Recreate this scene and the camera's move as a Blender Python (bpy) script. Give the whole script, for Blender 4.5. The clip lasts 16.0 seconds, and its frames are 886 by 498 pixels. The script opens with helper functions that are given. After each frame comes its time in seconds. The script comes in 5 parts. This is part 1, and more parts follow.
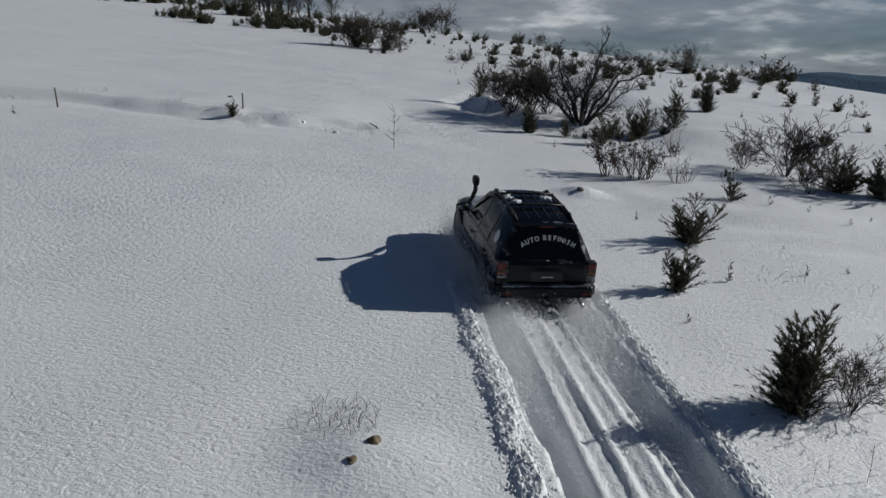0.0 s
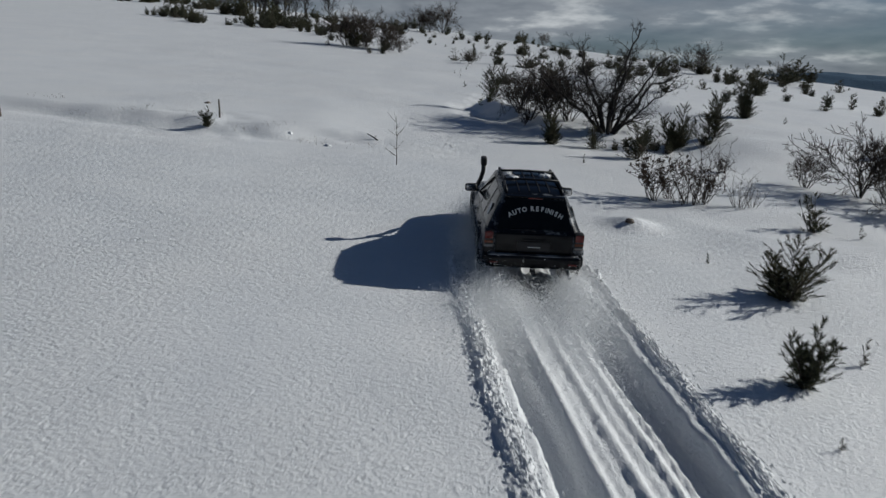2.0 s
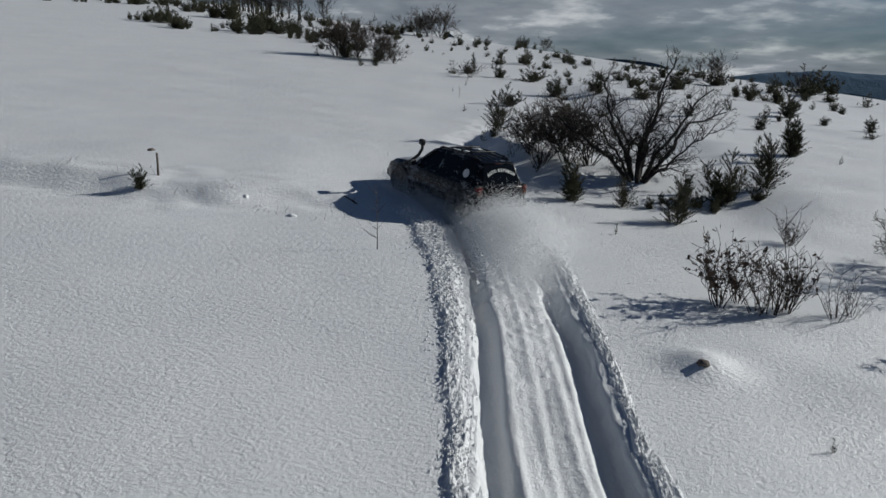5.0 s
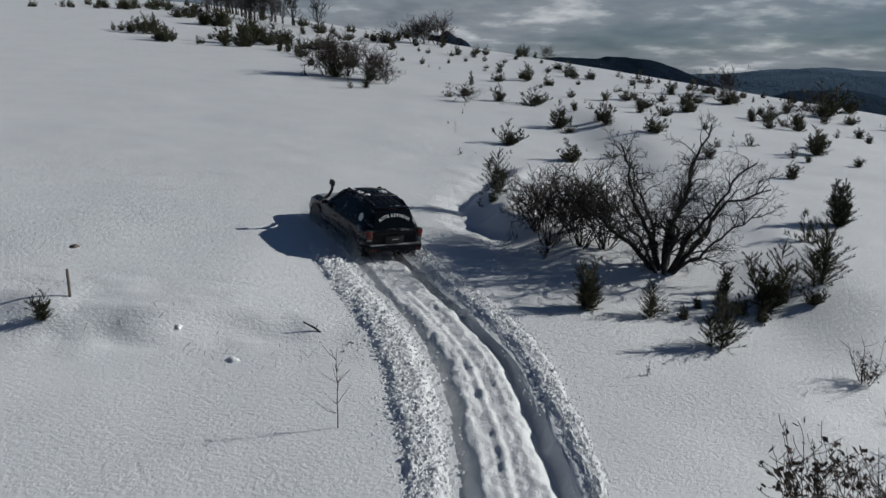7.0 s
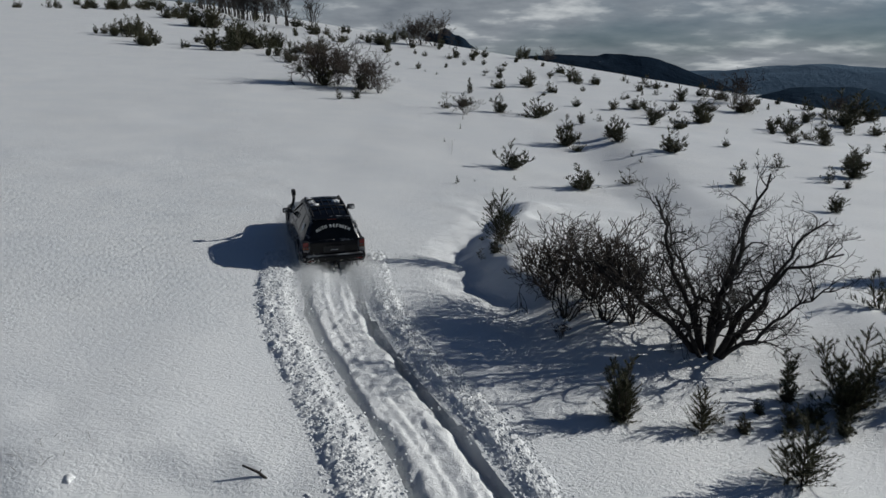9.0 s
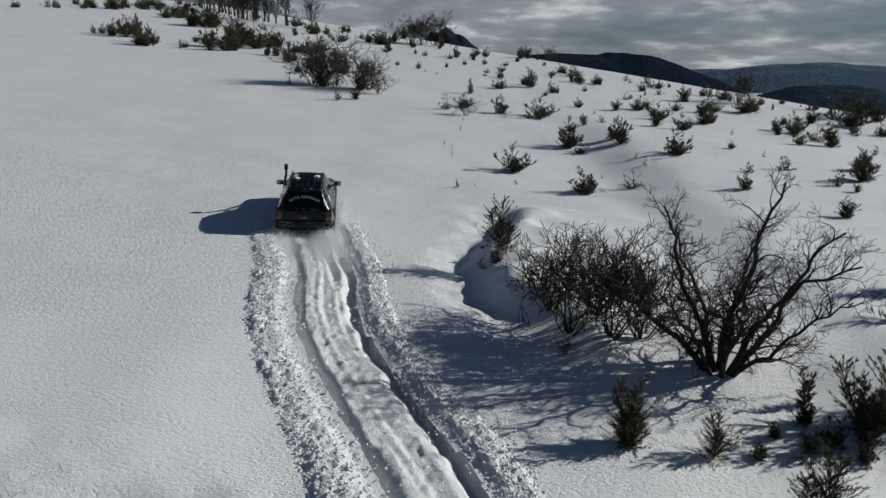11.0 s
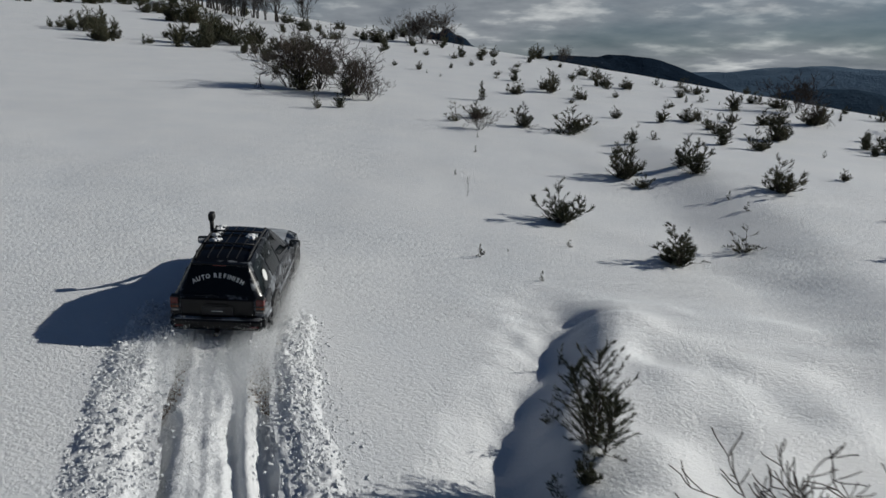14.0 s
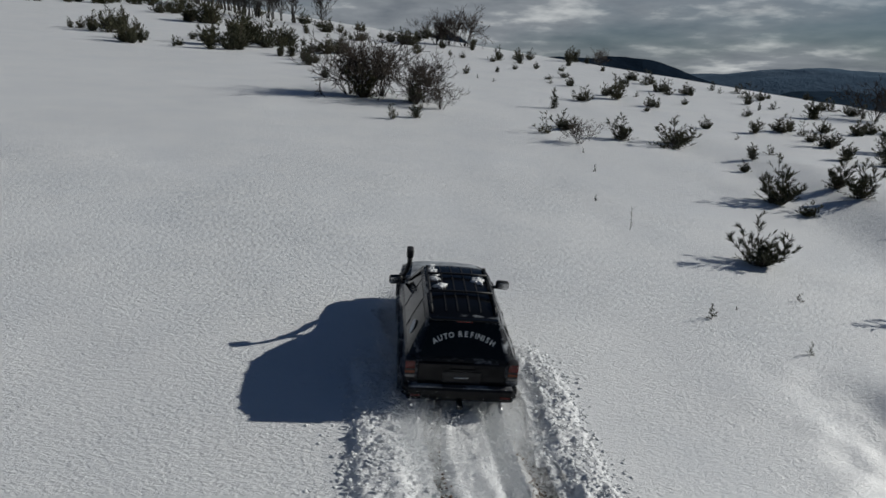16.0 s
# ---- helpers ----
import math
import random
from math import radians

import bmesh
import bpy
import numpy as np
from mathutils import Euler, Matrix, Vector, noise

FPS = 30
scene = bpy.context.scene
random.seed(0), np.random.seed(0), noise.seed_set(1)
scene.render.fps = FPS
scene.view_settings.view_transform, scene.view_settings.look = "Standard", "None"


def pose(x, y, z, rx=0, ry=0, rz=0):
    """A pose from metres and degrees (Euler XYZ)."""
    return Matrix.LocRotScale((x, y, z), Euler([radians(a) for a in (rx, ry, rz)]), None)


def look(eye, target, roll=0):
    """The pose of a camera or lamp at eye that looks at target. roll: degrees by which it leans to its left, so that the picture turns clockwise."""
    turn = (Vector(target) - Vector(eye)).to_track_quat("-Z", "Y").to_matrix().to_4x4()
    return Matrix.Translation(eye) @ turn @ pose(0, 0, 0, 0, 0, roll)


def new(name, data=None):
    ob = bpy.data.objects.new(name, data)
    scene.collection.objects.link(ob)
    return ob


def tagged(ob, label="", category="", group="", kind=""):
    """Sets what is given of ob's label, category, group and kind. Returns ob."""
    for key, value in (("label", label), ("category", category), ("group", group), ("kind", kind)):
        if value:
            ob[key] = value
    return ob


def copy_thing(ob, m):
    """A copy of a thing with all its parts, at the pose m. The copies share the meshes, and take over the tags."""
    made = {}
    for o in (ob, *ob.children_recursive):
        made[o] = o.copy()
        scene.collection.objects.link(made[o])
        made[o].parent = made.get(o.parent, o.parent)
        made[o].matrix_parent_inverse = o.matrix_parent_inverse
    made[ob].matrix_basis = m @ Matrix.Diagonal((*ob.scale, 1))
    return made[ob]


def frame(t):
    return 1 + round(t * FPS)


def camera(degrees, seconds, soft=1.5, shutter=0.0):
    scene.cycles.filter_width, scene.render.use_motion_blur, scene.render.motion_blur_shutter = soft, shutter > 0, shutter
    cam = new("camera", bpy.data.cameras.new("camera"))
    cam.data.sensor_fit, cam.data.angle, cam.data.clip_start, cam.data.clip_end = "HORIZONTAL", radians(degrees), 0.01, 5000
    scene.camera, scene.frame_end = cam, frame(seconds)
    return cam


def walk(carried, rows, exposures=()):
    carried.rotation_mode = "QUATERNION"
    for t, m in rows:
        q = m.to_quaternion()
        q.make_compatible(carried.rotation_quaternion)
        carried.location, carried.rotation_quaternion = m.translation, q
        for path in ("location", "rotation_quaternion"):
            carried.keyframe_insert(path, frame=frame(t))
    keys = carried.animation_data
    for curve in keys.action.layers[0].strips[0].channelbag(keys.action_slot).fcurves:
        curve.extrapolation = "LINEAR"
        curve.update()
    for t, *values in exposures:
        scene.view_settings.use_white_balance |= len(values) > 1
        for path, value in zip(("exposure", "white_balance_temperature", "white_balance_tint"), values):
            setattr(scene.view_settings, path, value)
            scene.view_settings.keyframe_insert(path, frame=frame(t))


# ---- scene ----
# camera: a small drone that follows the car up the hillside
cam = camera(62.8, 16.0, soft=1.5, shutter=0.3)
METRES, EYE, TILT, LEAN, TURN = 40.5, 5.03, 4.5, 2.3, 0.0
ROWS = [
    (0.0, 0.0, 0.0, 0.0, 0.82, -18.52, -2.46),
    (0.5, -0.0032, -0.0093, 0.0018, 0.78, -18.5, -2.45),
    (1.0, -0.0058, 0.0092, -0.0007, 0.76, -18.49, -2.45),
    (1.5, -0.0088, 0.0542, -0.0036, 0.73, -18.49, -2.46),
    (2.0, -0.011, 0.1068, -0.0078, 0.71, -18.49, -2.4),
    (2.5, -0.0117, 0.1526, -0.0112, 0.7, -18.51, -2.43),
    (3.0, -0.0119, 0.1789, -0.0132, 0.68, -18.49, -2.44),
    (5.5, -0.0111, 0.2714, 0.0232, 0.56, -18.64, -2.39),
    (6.0, -0.0101, 0.3028, 0.034, 0.55, -18.71, -2.38),
    (6.5, -0.0087, 0.3355, 0.0446, 0.52, -18.77, -2.33),
    (7.0, -0.0072, 0.3689, 0.0531, 0.49, -18.8, -2.3),
    (7.5, -0.0064, 0.4007, 0.0599, 0.46, -18.85, -2.28),
    (8.0, -0.0058, 0.4305, 0.0615, 0.43, -18.89, -2.24),
    (8.5, -0.0051, 0.4576, 0.0638, 0.4, -18.95, -2.19),
    (9.0, -0.0042, 0.4823, 0.065, 0.37, -19.0, -2.15),
    (11.5, -0.0019, 0.5176, 0.0647, 0.46, -19.08, -2.06),
    (12.0, -0.0009, 0.5542, 0.0613, 0.46, -19.06, -2.16),
    (12.5, -0.0004, 0.6137, 0.0556, 0.46, -19.05, -2.27),
    (13.0, -0.0006, 0.687, 0.0497, 0.42, -19.01, -2.24),
    (13.5, -0.0023, 0.7459, 0.043, 0.43, -18.98, -2.34),
    (14.0, -0.0156, 0.7934, 0.0388, 0.44, -18.99, -2.45),
    (14.5, -0.0412, 0.8368, 0.0348, 0.43, -18.99, -2.56),
    (15.0, -0.0755, 0.8746, 0.0318, 0.47, -18.95, -2.68),
    (15.5, -0.1088, 0.8951, 0.0308, 0.48, -18.93, -2.62),
    (16.0, -0.1381, 0.8974, 0.0313, 0.18, -18.9, -2.59),
]
walk(cam, [(t, pose(0, 0, EYE, TILT, LEAN, TURN) @ pose(METRES * x, METRES * y, METRES * z, 90 + pitch, roll, yaw)) for t, x, y, z, yaw, pitch, roll in ROWS],
     exposures=[(0.0, 0.07, 6200, 7), (7.0, 0.07, 6200, 7), (9.0, 0.11, 6280, 7), (12.5, 0.20, 6380, 7), (14.0, 0.13, 6380, 7), (16.0, 0.05, 6380, 7)])

# ---- light ----
SUN_AZ, SUN_EL = 18.0, 24.7          # degrees from +x towards +y, and above the horizon
sun_way = Vector((math.cos(radians(SUN_EL)) * math.cos(radians(SUN_AZ)), math.cos(radians(SUN_EL)) * math.sin(radians(SUN_AZ)), math.sin(radians(SUN_EL))))
sun = new("sun", bpy.data.lights.new("sun", "SUN"))
sun.data.energy, sun.data.angle, sun.data.color = 3.46, radians(0.55), (1.0, 0.955, 0.885)
sun.matrix_world = look(sun_way * 60, (0, 0, 0))


def make_world():
    world = bpy.data.worlds.new("winter_sky")
    scene.world = world
    world.use_nodes = True
    nt = world.node_tree
    N, L = nt.nodes, nt.links
    N.clear()
    out, bg = N.new("ShaderNodeOutputWorld"), N.new("ShaderNodeBackground")
    sky = N.new("ShaderNodeTexSky")
    sky.sky_type, sky.sun_disc = "NISHITA", False
    sky.sun_elevation, sky.sun_rotation = radians(SUN_EL), radians(90 - SUN_AZ)
    sky.altitude = 1200
    dim = N.new("ShaderNodeVectorMath")
    dim.operation = "MULTIPLY"
    dim.inputs[1].default_value = (0.0098, 0.0153, 0.0222)
    L.new(sky.outputs[0], dim.inputs[0])
    # a broken sheet of cloud, laid out flat overhead
    tc, sep = N.new("ShaderNodeTexCoord"), N.new("ShaderNodeSeparateXYZ")
    L.new(tc.outputs["Generated"], sep.inputs[0])
    lift = N.new("ShaderNodeMath")
    lift.operation = "ADD"
    lift.inputs[1].default_value = 0.20
    L.new(sep.outputs[2], lift.inputs[0])
    low = N.new("ShaderNodeMath")
    low.operation = "MAXIMUM"
    low.inputs[1].default_value = 0.10
    L.new(lift.outputs[0], low.inputs[0])
    flat = N.new("ShaderNodeCombineXYZ")
    for i in (0, 1):
        d = N.new("ShaderNodeMath")
        d.operation = "DIVIDE"
        L.new(sep.outputs[i], d.inputs[0])
        L.new(low.outputs[0], d.inputs[1])
        L.new(d.outputs[0], flat.inputs[i])
    big, fine = N.new("ShaderNodeTexNoise"), N.new("ShaderNodeTexNoise")
    big.inputs["Scale"].default_value, big.inputs["Detail"].default_value = 1.5, 7.0
    big.inputs["Roughness"].default_value = 0.58
    fine.inputs["Scale"].default_value, fine.inputs["Detail"].default_value = 4.2, 6.0
    L.new(flat.outputs[0], big.inputs["Vector"])
    L.new(flat.outputs[0], fine.inputs["Vector"])
    shade = N.new("ShaderNodeValToRGB")
    e = shade.color_ramp.elements
    e[0].position, e[0].color = 0.35, (0.135, 0.150, 0.174, 1)
    e[1].position, e[1].color = 0.72, (0.78, 0.775, 0.765, 1)
    mid = e.new(0.52)
    mid.color = (0.235, 0.250, 0.272, 1)
    mixed = N.new("ShaderNodeMath")
    mixed.operation = "MULTIPLY_ADD"
    mixed.inputs[1].default_value = 0.35
    L.new(fine.outputs[0], mixed.inputs[0])
    scaled = N.new("ShaderNodeMath")
    scaled.operation = "MULTIPLY"
    scaled.inputs[1].default_value = 0.65
    L.new(big.outputs[0], scaled.inputs[0])
    L.new(scaled.outputs[0], mixed.inputs[2])
    L.new(mixed.outputs[0], shade.inputs[0])
    gaps = N.new("ShaderNodeTexNoise")
    gaps.inputs["Scale"].default_value, gaps.inputs["Detail"].default_value = 0.45, 4.0
    L.new(flat.outputs[0], gaps.inputs["Vector"])
    cover = N.new("ShaderNodeMapRange")
    cover.inputs["From Min"].default_value, cover.inputs["From Max"].default_value = 0.40, 0.52
    cover.inputs["To Min"].default_value, cover.inputs["To Max"].default_value = 0.45, 0.96
    L.new(gaps.outputs[0], cover.inputs["Value"])
    # the sheet thins out overhead, where the blue shows
    thin = N.new("ShaderNodeMapRange")
    thin.inputs["From Min"].default_value, thin.inputs["From Max"].default_value = 0.10, 0.16
    thin.inputs["To Min"].default_value, thin.inputs["To Max"].default_value = 1.0, 0.05
    L.new(sep.outputs[2], thin.inputs["Value"])
    held = N.new("ShaderNodeMath")
    held.operation = "MULTIPLY"
    L.new(cover.outputs[0], held.inputs[0])
    L.new(thin.outputs[0], held.inputs[1])
    mix = N.new("ShaderNodeMix")
    mix.data_type = "RGBA"
    L.new(held.outputs[0], mix.inputs[0])
    L.new(dim.outputs[0], mix.inputs[6])
    L.new(shade.outputs[0], mix.inputs[7])
    L.new(mix.outputs[2], bg.inputs[0])
    bg.inputs[1].default_value = 1.0
    L.new(bg.outputs[0], out.inputs[0])


make_world()


# ---- materials ----
def material(name, rough=0.6, metal=0.0):
    m = bpy.data.materials.new(name)
    m.use_nodes = True
    b = m.node_tree.nodes["Principled BSDF"]
    b.inputs["Roughness"].default_value, b.inputs["Metallic"].default_value = rough, metal
    return m, m.node_tree, b


def noise_at(nt, scale, detail=4.0, rough=0.55, vector=None):
    n = nt.nodes.new("ShaderNodeTexNoise")
    n.inputs["Scale"].default_value, n.inputs["Detail"].default_value, n.inputs["Roughness"].default_value = scale, detail, rough
    if vector:
        nt.links.new(vector, n.inputs["Vector"])
    return n.outputs[0]


def ramp_of(nt, value, stops):
    r = nt.nodes.new("ShaderNodeValToRGB")
    e = r.color_ramp.elements
    e[0].position, e[0].color = stops[0][0], (*stops[0][1], 1)
    e[1].position, e[1].color = stops[-1][0], (*stops[-1][1], 1)
    for p, c in stops[1:-1]:
        e.new(p).color = (*c, 1)
    nt.links.new(value, r.inputs[0])
    return r.outputs[0]


def bump_to(nt, b, height, strength, distance, before=None):
    n = nt.nodes.new("ShaderNodeBump")
    n.inputs["Strength"].default_value, n.inputs["Distance"].default_value = strength, distance
    nt.links.new(height, n.inputs["Height"])
    if before:
        nt.links.new(before, n.inputs["Normal"])
    nt.links.new(n.outputs[0], b.inputs["Normal"])
    return n.outputs[0]


def mathnode(nt, op, a, b=None):
    n = nt.nodes.new("ShaderNodeMath")
    n.operation = op
    for i, v in ((0, a), (1, b)):
        if v is None:
            continue
        if isinstance(v, (int, float)):
            n.inputs[i].default_value = v
        else:
            nt.links.new(v, n.inputs[i])
    return n.outputs[0]


def snow_material(name, crust, clod, soil=0.0):
    """Snow: crust is the relief of the wind-worn skin, clod that of churned lumps, soil the brown earth mixed in."""
    m, nt, b = material(name, 0.5)
    pos = nt.nodes.new("ShaderNodeNewGeometry").outputs["Position"]
    tone = noise_at(nt, 0.35, 5, 0.6, pos)
    nt.links.new(ramp_of(nt, tone, [(0.3, (0.74, 0.76, 0.785)), (0.7, (0.81, 0.82, 0.83))]), b.inputs["Base Color"])
    if soil:
        mx = nt.nodes.new("ShaderNodeMix")
        mx.data_type = "RGBA"
        mx.inputs[7].default_value = (0.16, 0.115, 0.07, 1)
        mr = nt.nodes.new("ShaderNodeMapRange")
        mr.inputs["From Min"].default_value, mr.inputs["From Max"].default_value = 0.42, 0.75
        mr.inputs["To Max"].default_value = soil
        nt.links.new(noise_at(nt, 3.0, 8, 0.7, pos), mr.inputs["Value"])
        nt.links.new(mr.outputs[0], mx.inputs[0])
        nt.links.new(b.inputs["Base Color"].links[0].from_socket, mx.inputs[6])
        nt.links.new(mx.outputs[2], b.inputs["Base Color"])
    b.inputs["Specular IOR Level"].default_value = 0.9
    # small wind pits that come and go over metres
    squash = nt.nodes.new("ShaderNodeMapping")
    squash.inputs["Scale"].default_value = (1.0, 1.5, 1.0)
    squash.inputs["Rotation"].default_value = (0, 0, 0.5)
    nt.links.new(pos, squash.inputs[0])
    pits = noise_at(nt, 9.5, 6, 0.66, squash.outputs[0])
    where = mathnode(nt, "MULTIPLY_ADD", noise_at(nt, 0.16, 3, 0.5, pos), 1.6)
    where.node.inputs[2].default_value = -0.22
    n1 = bump_to(nt, b, mathnode(nt, "MULTIPLY", pits, where), crust, 0.13)
    # scattered sharp pits in the crust
    dent = nt.nodes.new("ShaderNodeMapRange")
    dent.inputs["From Min"].default_value, dent.inputs["From Max"].default_value = 0.56, 0.70
    dent.inputs["To Min"].default_value, dent.inputs["To Max"].default_value = 1.0, 0.0
    nt.links.new(noise_at(nt, 7.0, 3, 0.6, squash.outputs[0]), dent.inputs["Value"])
    n1 = bump_to(nt, b, mathnode(nt, "MULTIPLY", dent.outputs[0], where), 0.6 * crust, 0.06, n1)
    n2 = bump_to(nt, b, noise_at(nt, 22, 4, 0.65, pos), 0.6 * crust + clod, 0.03, n1)
    if clod:
        bump_to(nt, b, noise_at(nt, 9, 6, 0.7, pos), clod, 0.08, n2)
    return m


M_SNOW = snow_material("snow", 0.52, 0.0)
M_CHURN = snow_material("churned_snow", 0.2, 0.5)
M_DIRTY = snow_material("snow_with_soil", 0.2, 0.6, 0.75)


def plain(name, col, rough=0.6, metal=0.0, var=0.25, scale=8.0, relief=0.0, coat=0.0):
    m, nt, b = material(name, rough, metal)
    tc = nt.nodes.new("ShaderNodeTexCoord").outputs["Object"]
    n = noise_at(nt, scale, 5, 0.6, tc)
    lo, hi = tuple(c * (1 - var) for c in col), tuple(min(1, c * (1 + var)) for c in col)
    nt.links.new(ramp_of(nt, n, [(0.3, lo), (0.7, hi)]), b.inputs["Base Color"])
    if relief:
        bump_to(nt, b, noise_at(nt, scale * 4, 4, 0.6, tc), 0.5, relief)
    b.inputs["Coat Weight"].default_value = coat
    return m


def dusted(name, col, rough, amount, metal=0.0):
    """Dark car surface with powder snow stuck to it in streaks."""
    m, nt, b = material(name, rough, metal)
    tc = nt.nodes.new("ShaderNodeTexCoord").outputs["Object"]
    mp = nt.nodes.new("ShaderNodeMapping")
    mp.inputs["Scale"].default_value = (1.0, 0.8, 1.6)
    nt.links.new(tc, mp.inputs[0])
    n = noise_at(nt, 2.6, 9, 0.72, mp.outputs[0])
    mask = nt.nodes.new("ShaderNodeMapRange")
    mask.inputs["From Min"].default_value, mask.inputs["From Max"].default_value = 0.70 - amount, 0.80 - amount * 0.4
    nt.links.new(n, mask.inputs["Value"])
    mx = nt.nodes.new("ShaderNodeMix")
    mx.data_type = "RGBA"
    mx.inputs[6].default_value, mx.inputs[7].default_value = (*col, 1), (0.60, 0.645, 0.70, 1)
    f = mathnode(nt, "MULTIPLY", mask.outputs[0], min(1.0, 0.35 + amount))
    nt.links.new(f, mx.inputs[0])
    nt.links.new(mx.outputs[2], b.inputs["Base Color"])
    r = nt.nodes.new("ShaderNodeMapRange")
    r.inputs["To Min"].default_value, r.inputs["To Max"].default_value = rough, 0.8
    nt.links.new(f, r.inputs["Value"])
    nt.links.new(r.outputs[0], b.inputs["Roughness"])
    b.inputs["Specular IOR Level"].default_value = 0.22
    return m


M_PAINT = dusted("black_paint", (0.004, 0.0045, 0.006), 0.2, 0.03)
M_SIDE = dusted("black_paint_dusted", (0.005, 0.006, 0.009), 0.24, 0.19)
M_BONNET = dusted("snowed_bonnet", (0.006, 0.007, 0.010), 0.3, 0.40)
M_PLASTIC = plain("black_plastic", (0.010, 0.010, 0.011), 0.55, var=0.3)
M_TRIMGREY = dusted("grey_moulding", (0.05, 0.05, 0.055), 0.45, 0.25)
M_RUBBER = plain("tyre_rubber", (0.018, 0.018, 0.019), 0.8, var=0.3, scale=20)
M_RIM = plain("snowy_rim", (0.45, 0.46, 0.48), 0.4, 0.6, var=0.3)
M_GLASS = plain("tinted_glass", (0.004, 0.005, 0.006), 0.06, var=0.2, scale=2)
M_GLASS.node_tree.nodes["Principled BSDF"].inputs["Specular IOR Level"].default_value = 0.22
M_SIDEGLASS = dusted("tinted_glass_frosted", (0.006, 0.008, 0.009), 0.1, 0.10)
M_RED = plain("red_lens", (0.11, 0.010, 0.009), 0.25, var=0.2)
M_AMBER = plain("amber_lens", (0.16, 0.04, 0.012), 0.25, var=0.2)
M_CLEAR = plain("clear_lens", (0.22, 0.21, 0.20), 0.2, var=0.2)
M_DECAL = plain("white_vinyl", (0.62, 0.63, 0.62), 0.5, var=0.06)
M_CHROME = plain("bright_metal", (0.55, 0.55, 0.56), 0.25, 1.0, var=0.1)
M_BARK = plain("dark_bark", (0.022, 0.018, 0.016), 0.85, var=0.45, scale=6, relief=0.01)
M_TWIG = plain("brown_twig", (0.046, 0.034, 0.027), 0.85, var=0.4, scale=6)
M_WOOD = plain("weathered_wood", (0.12, 0.10, 0.085), 0.85, var=0.35, scale=9, relief=0.01)
M_ROCK = plain("brown_stone", (0.16, 0.12, 0.075), 0.85, var=0.5, scale=7, relief=0.03)
M_DEADLEAF = plain("dead_leaf", (0.055, 0.035, 0.023), 0.8, var=0.5, scale=5)
M_SOIL = plain("brown_soil", (0.17, 0.115, 0.07), 0.9, var=0.4, scale=9)
M_STRAW = plain("dry_grass", (0.22, 0.17, 0.10), 0.8, var=0.3)


def foliage_material():
    m, nt, b = material("juniper_needles", 0.75)
    g = nt.nodes.new("ShaderNodeNewGeometry")
    oi = nt.nodes.new("ShaderNodeObjectInfo")
    v = mathnode(nt, "ADD", mathnode(nt, "MULTIPLY", g.outputs["Random Per Island"], 0.7), mathnode(nt, "MULTIPLY", oi.outputs["Random"], 0.3))
    nt.links.new(ramp_of(nt, v, [(0.0, (0.018, 0.024, 0.012)), (0.5, (0.040, 0.045, 0.019)), (0.8, (0.078, 0.072, 0.030)), (1.0, (0.125, 0.095, 0.048))]), b.inputs["Base Color"])
    return m


M_NEEDLE = foliage_material()


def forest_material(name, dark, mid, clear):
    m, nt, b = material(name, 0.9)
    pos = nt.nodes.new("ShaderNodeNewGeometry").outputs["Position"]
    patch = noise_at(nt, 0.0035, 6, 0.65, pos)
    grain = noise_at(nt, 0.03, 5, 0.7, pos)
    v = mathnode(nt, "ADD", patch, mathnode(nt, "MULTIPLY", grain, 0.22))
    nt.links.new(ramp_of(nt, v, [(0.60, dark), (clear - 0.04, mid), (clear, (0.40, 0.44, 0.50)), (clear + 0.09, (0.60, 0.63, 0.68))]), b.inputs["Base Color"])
    bump_to(nt, b, grain, 0.8, 12.0)
    b.inputs["Specular IOR Level"].default_value = 0.0
    return m


# aerial haze is painted into these base colours: bluer and paler farther off
M_FOREST = forest_material("near_forest", (0.010, 0.018, 0.031), (0.018, 0.029, 0.046), 0.84)
M_HAZEWOOD = forest_material("hazed_distant_forest", (0.092, 0.138, 0.195), (0.115, 0.162, 0.220), 0.79)
M_HAZE_VALLEYWOOD = forest_material("hazed_valley_forest", (0.026, 0.044, 0.068), (0.038, 0.058, 0.086), 0.86)


# ---- the lie of the land ----
def hash01(ix, iy, seed):
    v = np.sin(ix * 127.1 + iy * 311.7 + seed * 74.7) * 43758.5453
    return v - np.floor(v)


def vnoise(x, y, seed=0):
    """Smooth value noise, -1 to 1."""
    x, y = np.asarray(x, float), np.asarray(y, float)
    ix, iy = np.floor(x), np.floor(y)
    fx, fy = x - ix, y - iy
    fx, fy = fx * fx * (3 - 2 * fx), fy * fy * (3 - 2 * fy)
    a, b = hash01(ix, iy, seed), hash01(ix + 1, iy, seed)
    c, d = hash01(ix, iy + 1, seed), hash01(ix + 1, iy + 1, seed)
    return 2 * ((a * (1 - fx) + b * fx) * (1 - fy) + (c * (1 - fx) + d * fx) * fy) - 1


def step01(v):
    v = np.clip(v, 0, 1)
    return v * v * (3 - 2 * v)


def bell(x, y, cx, cy, rx, ry):
    return np.exp(-((x - cx) / rx) ** 2 - ((y - cy) / ry) ** 2)


def bank_edge(y):
    """x of the foot of the bank that runs up the slope beside the bare trees."""
    return 0.9 + 0.75 * np.cos((y - 35.2) * 0.5)


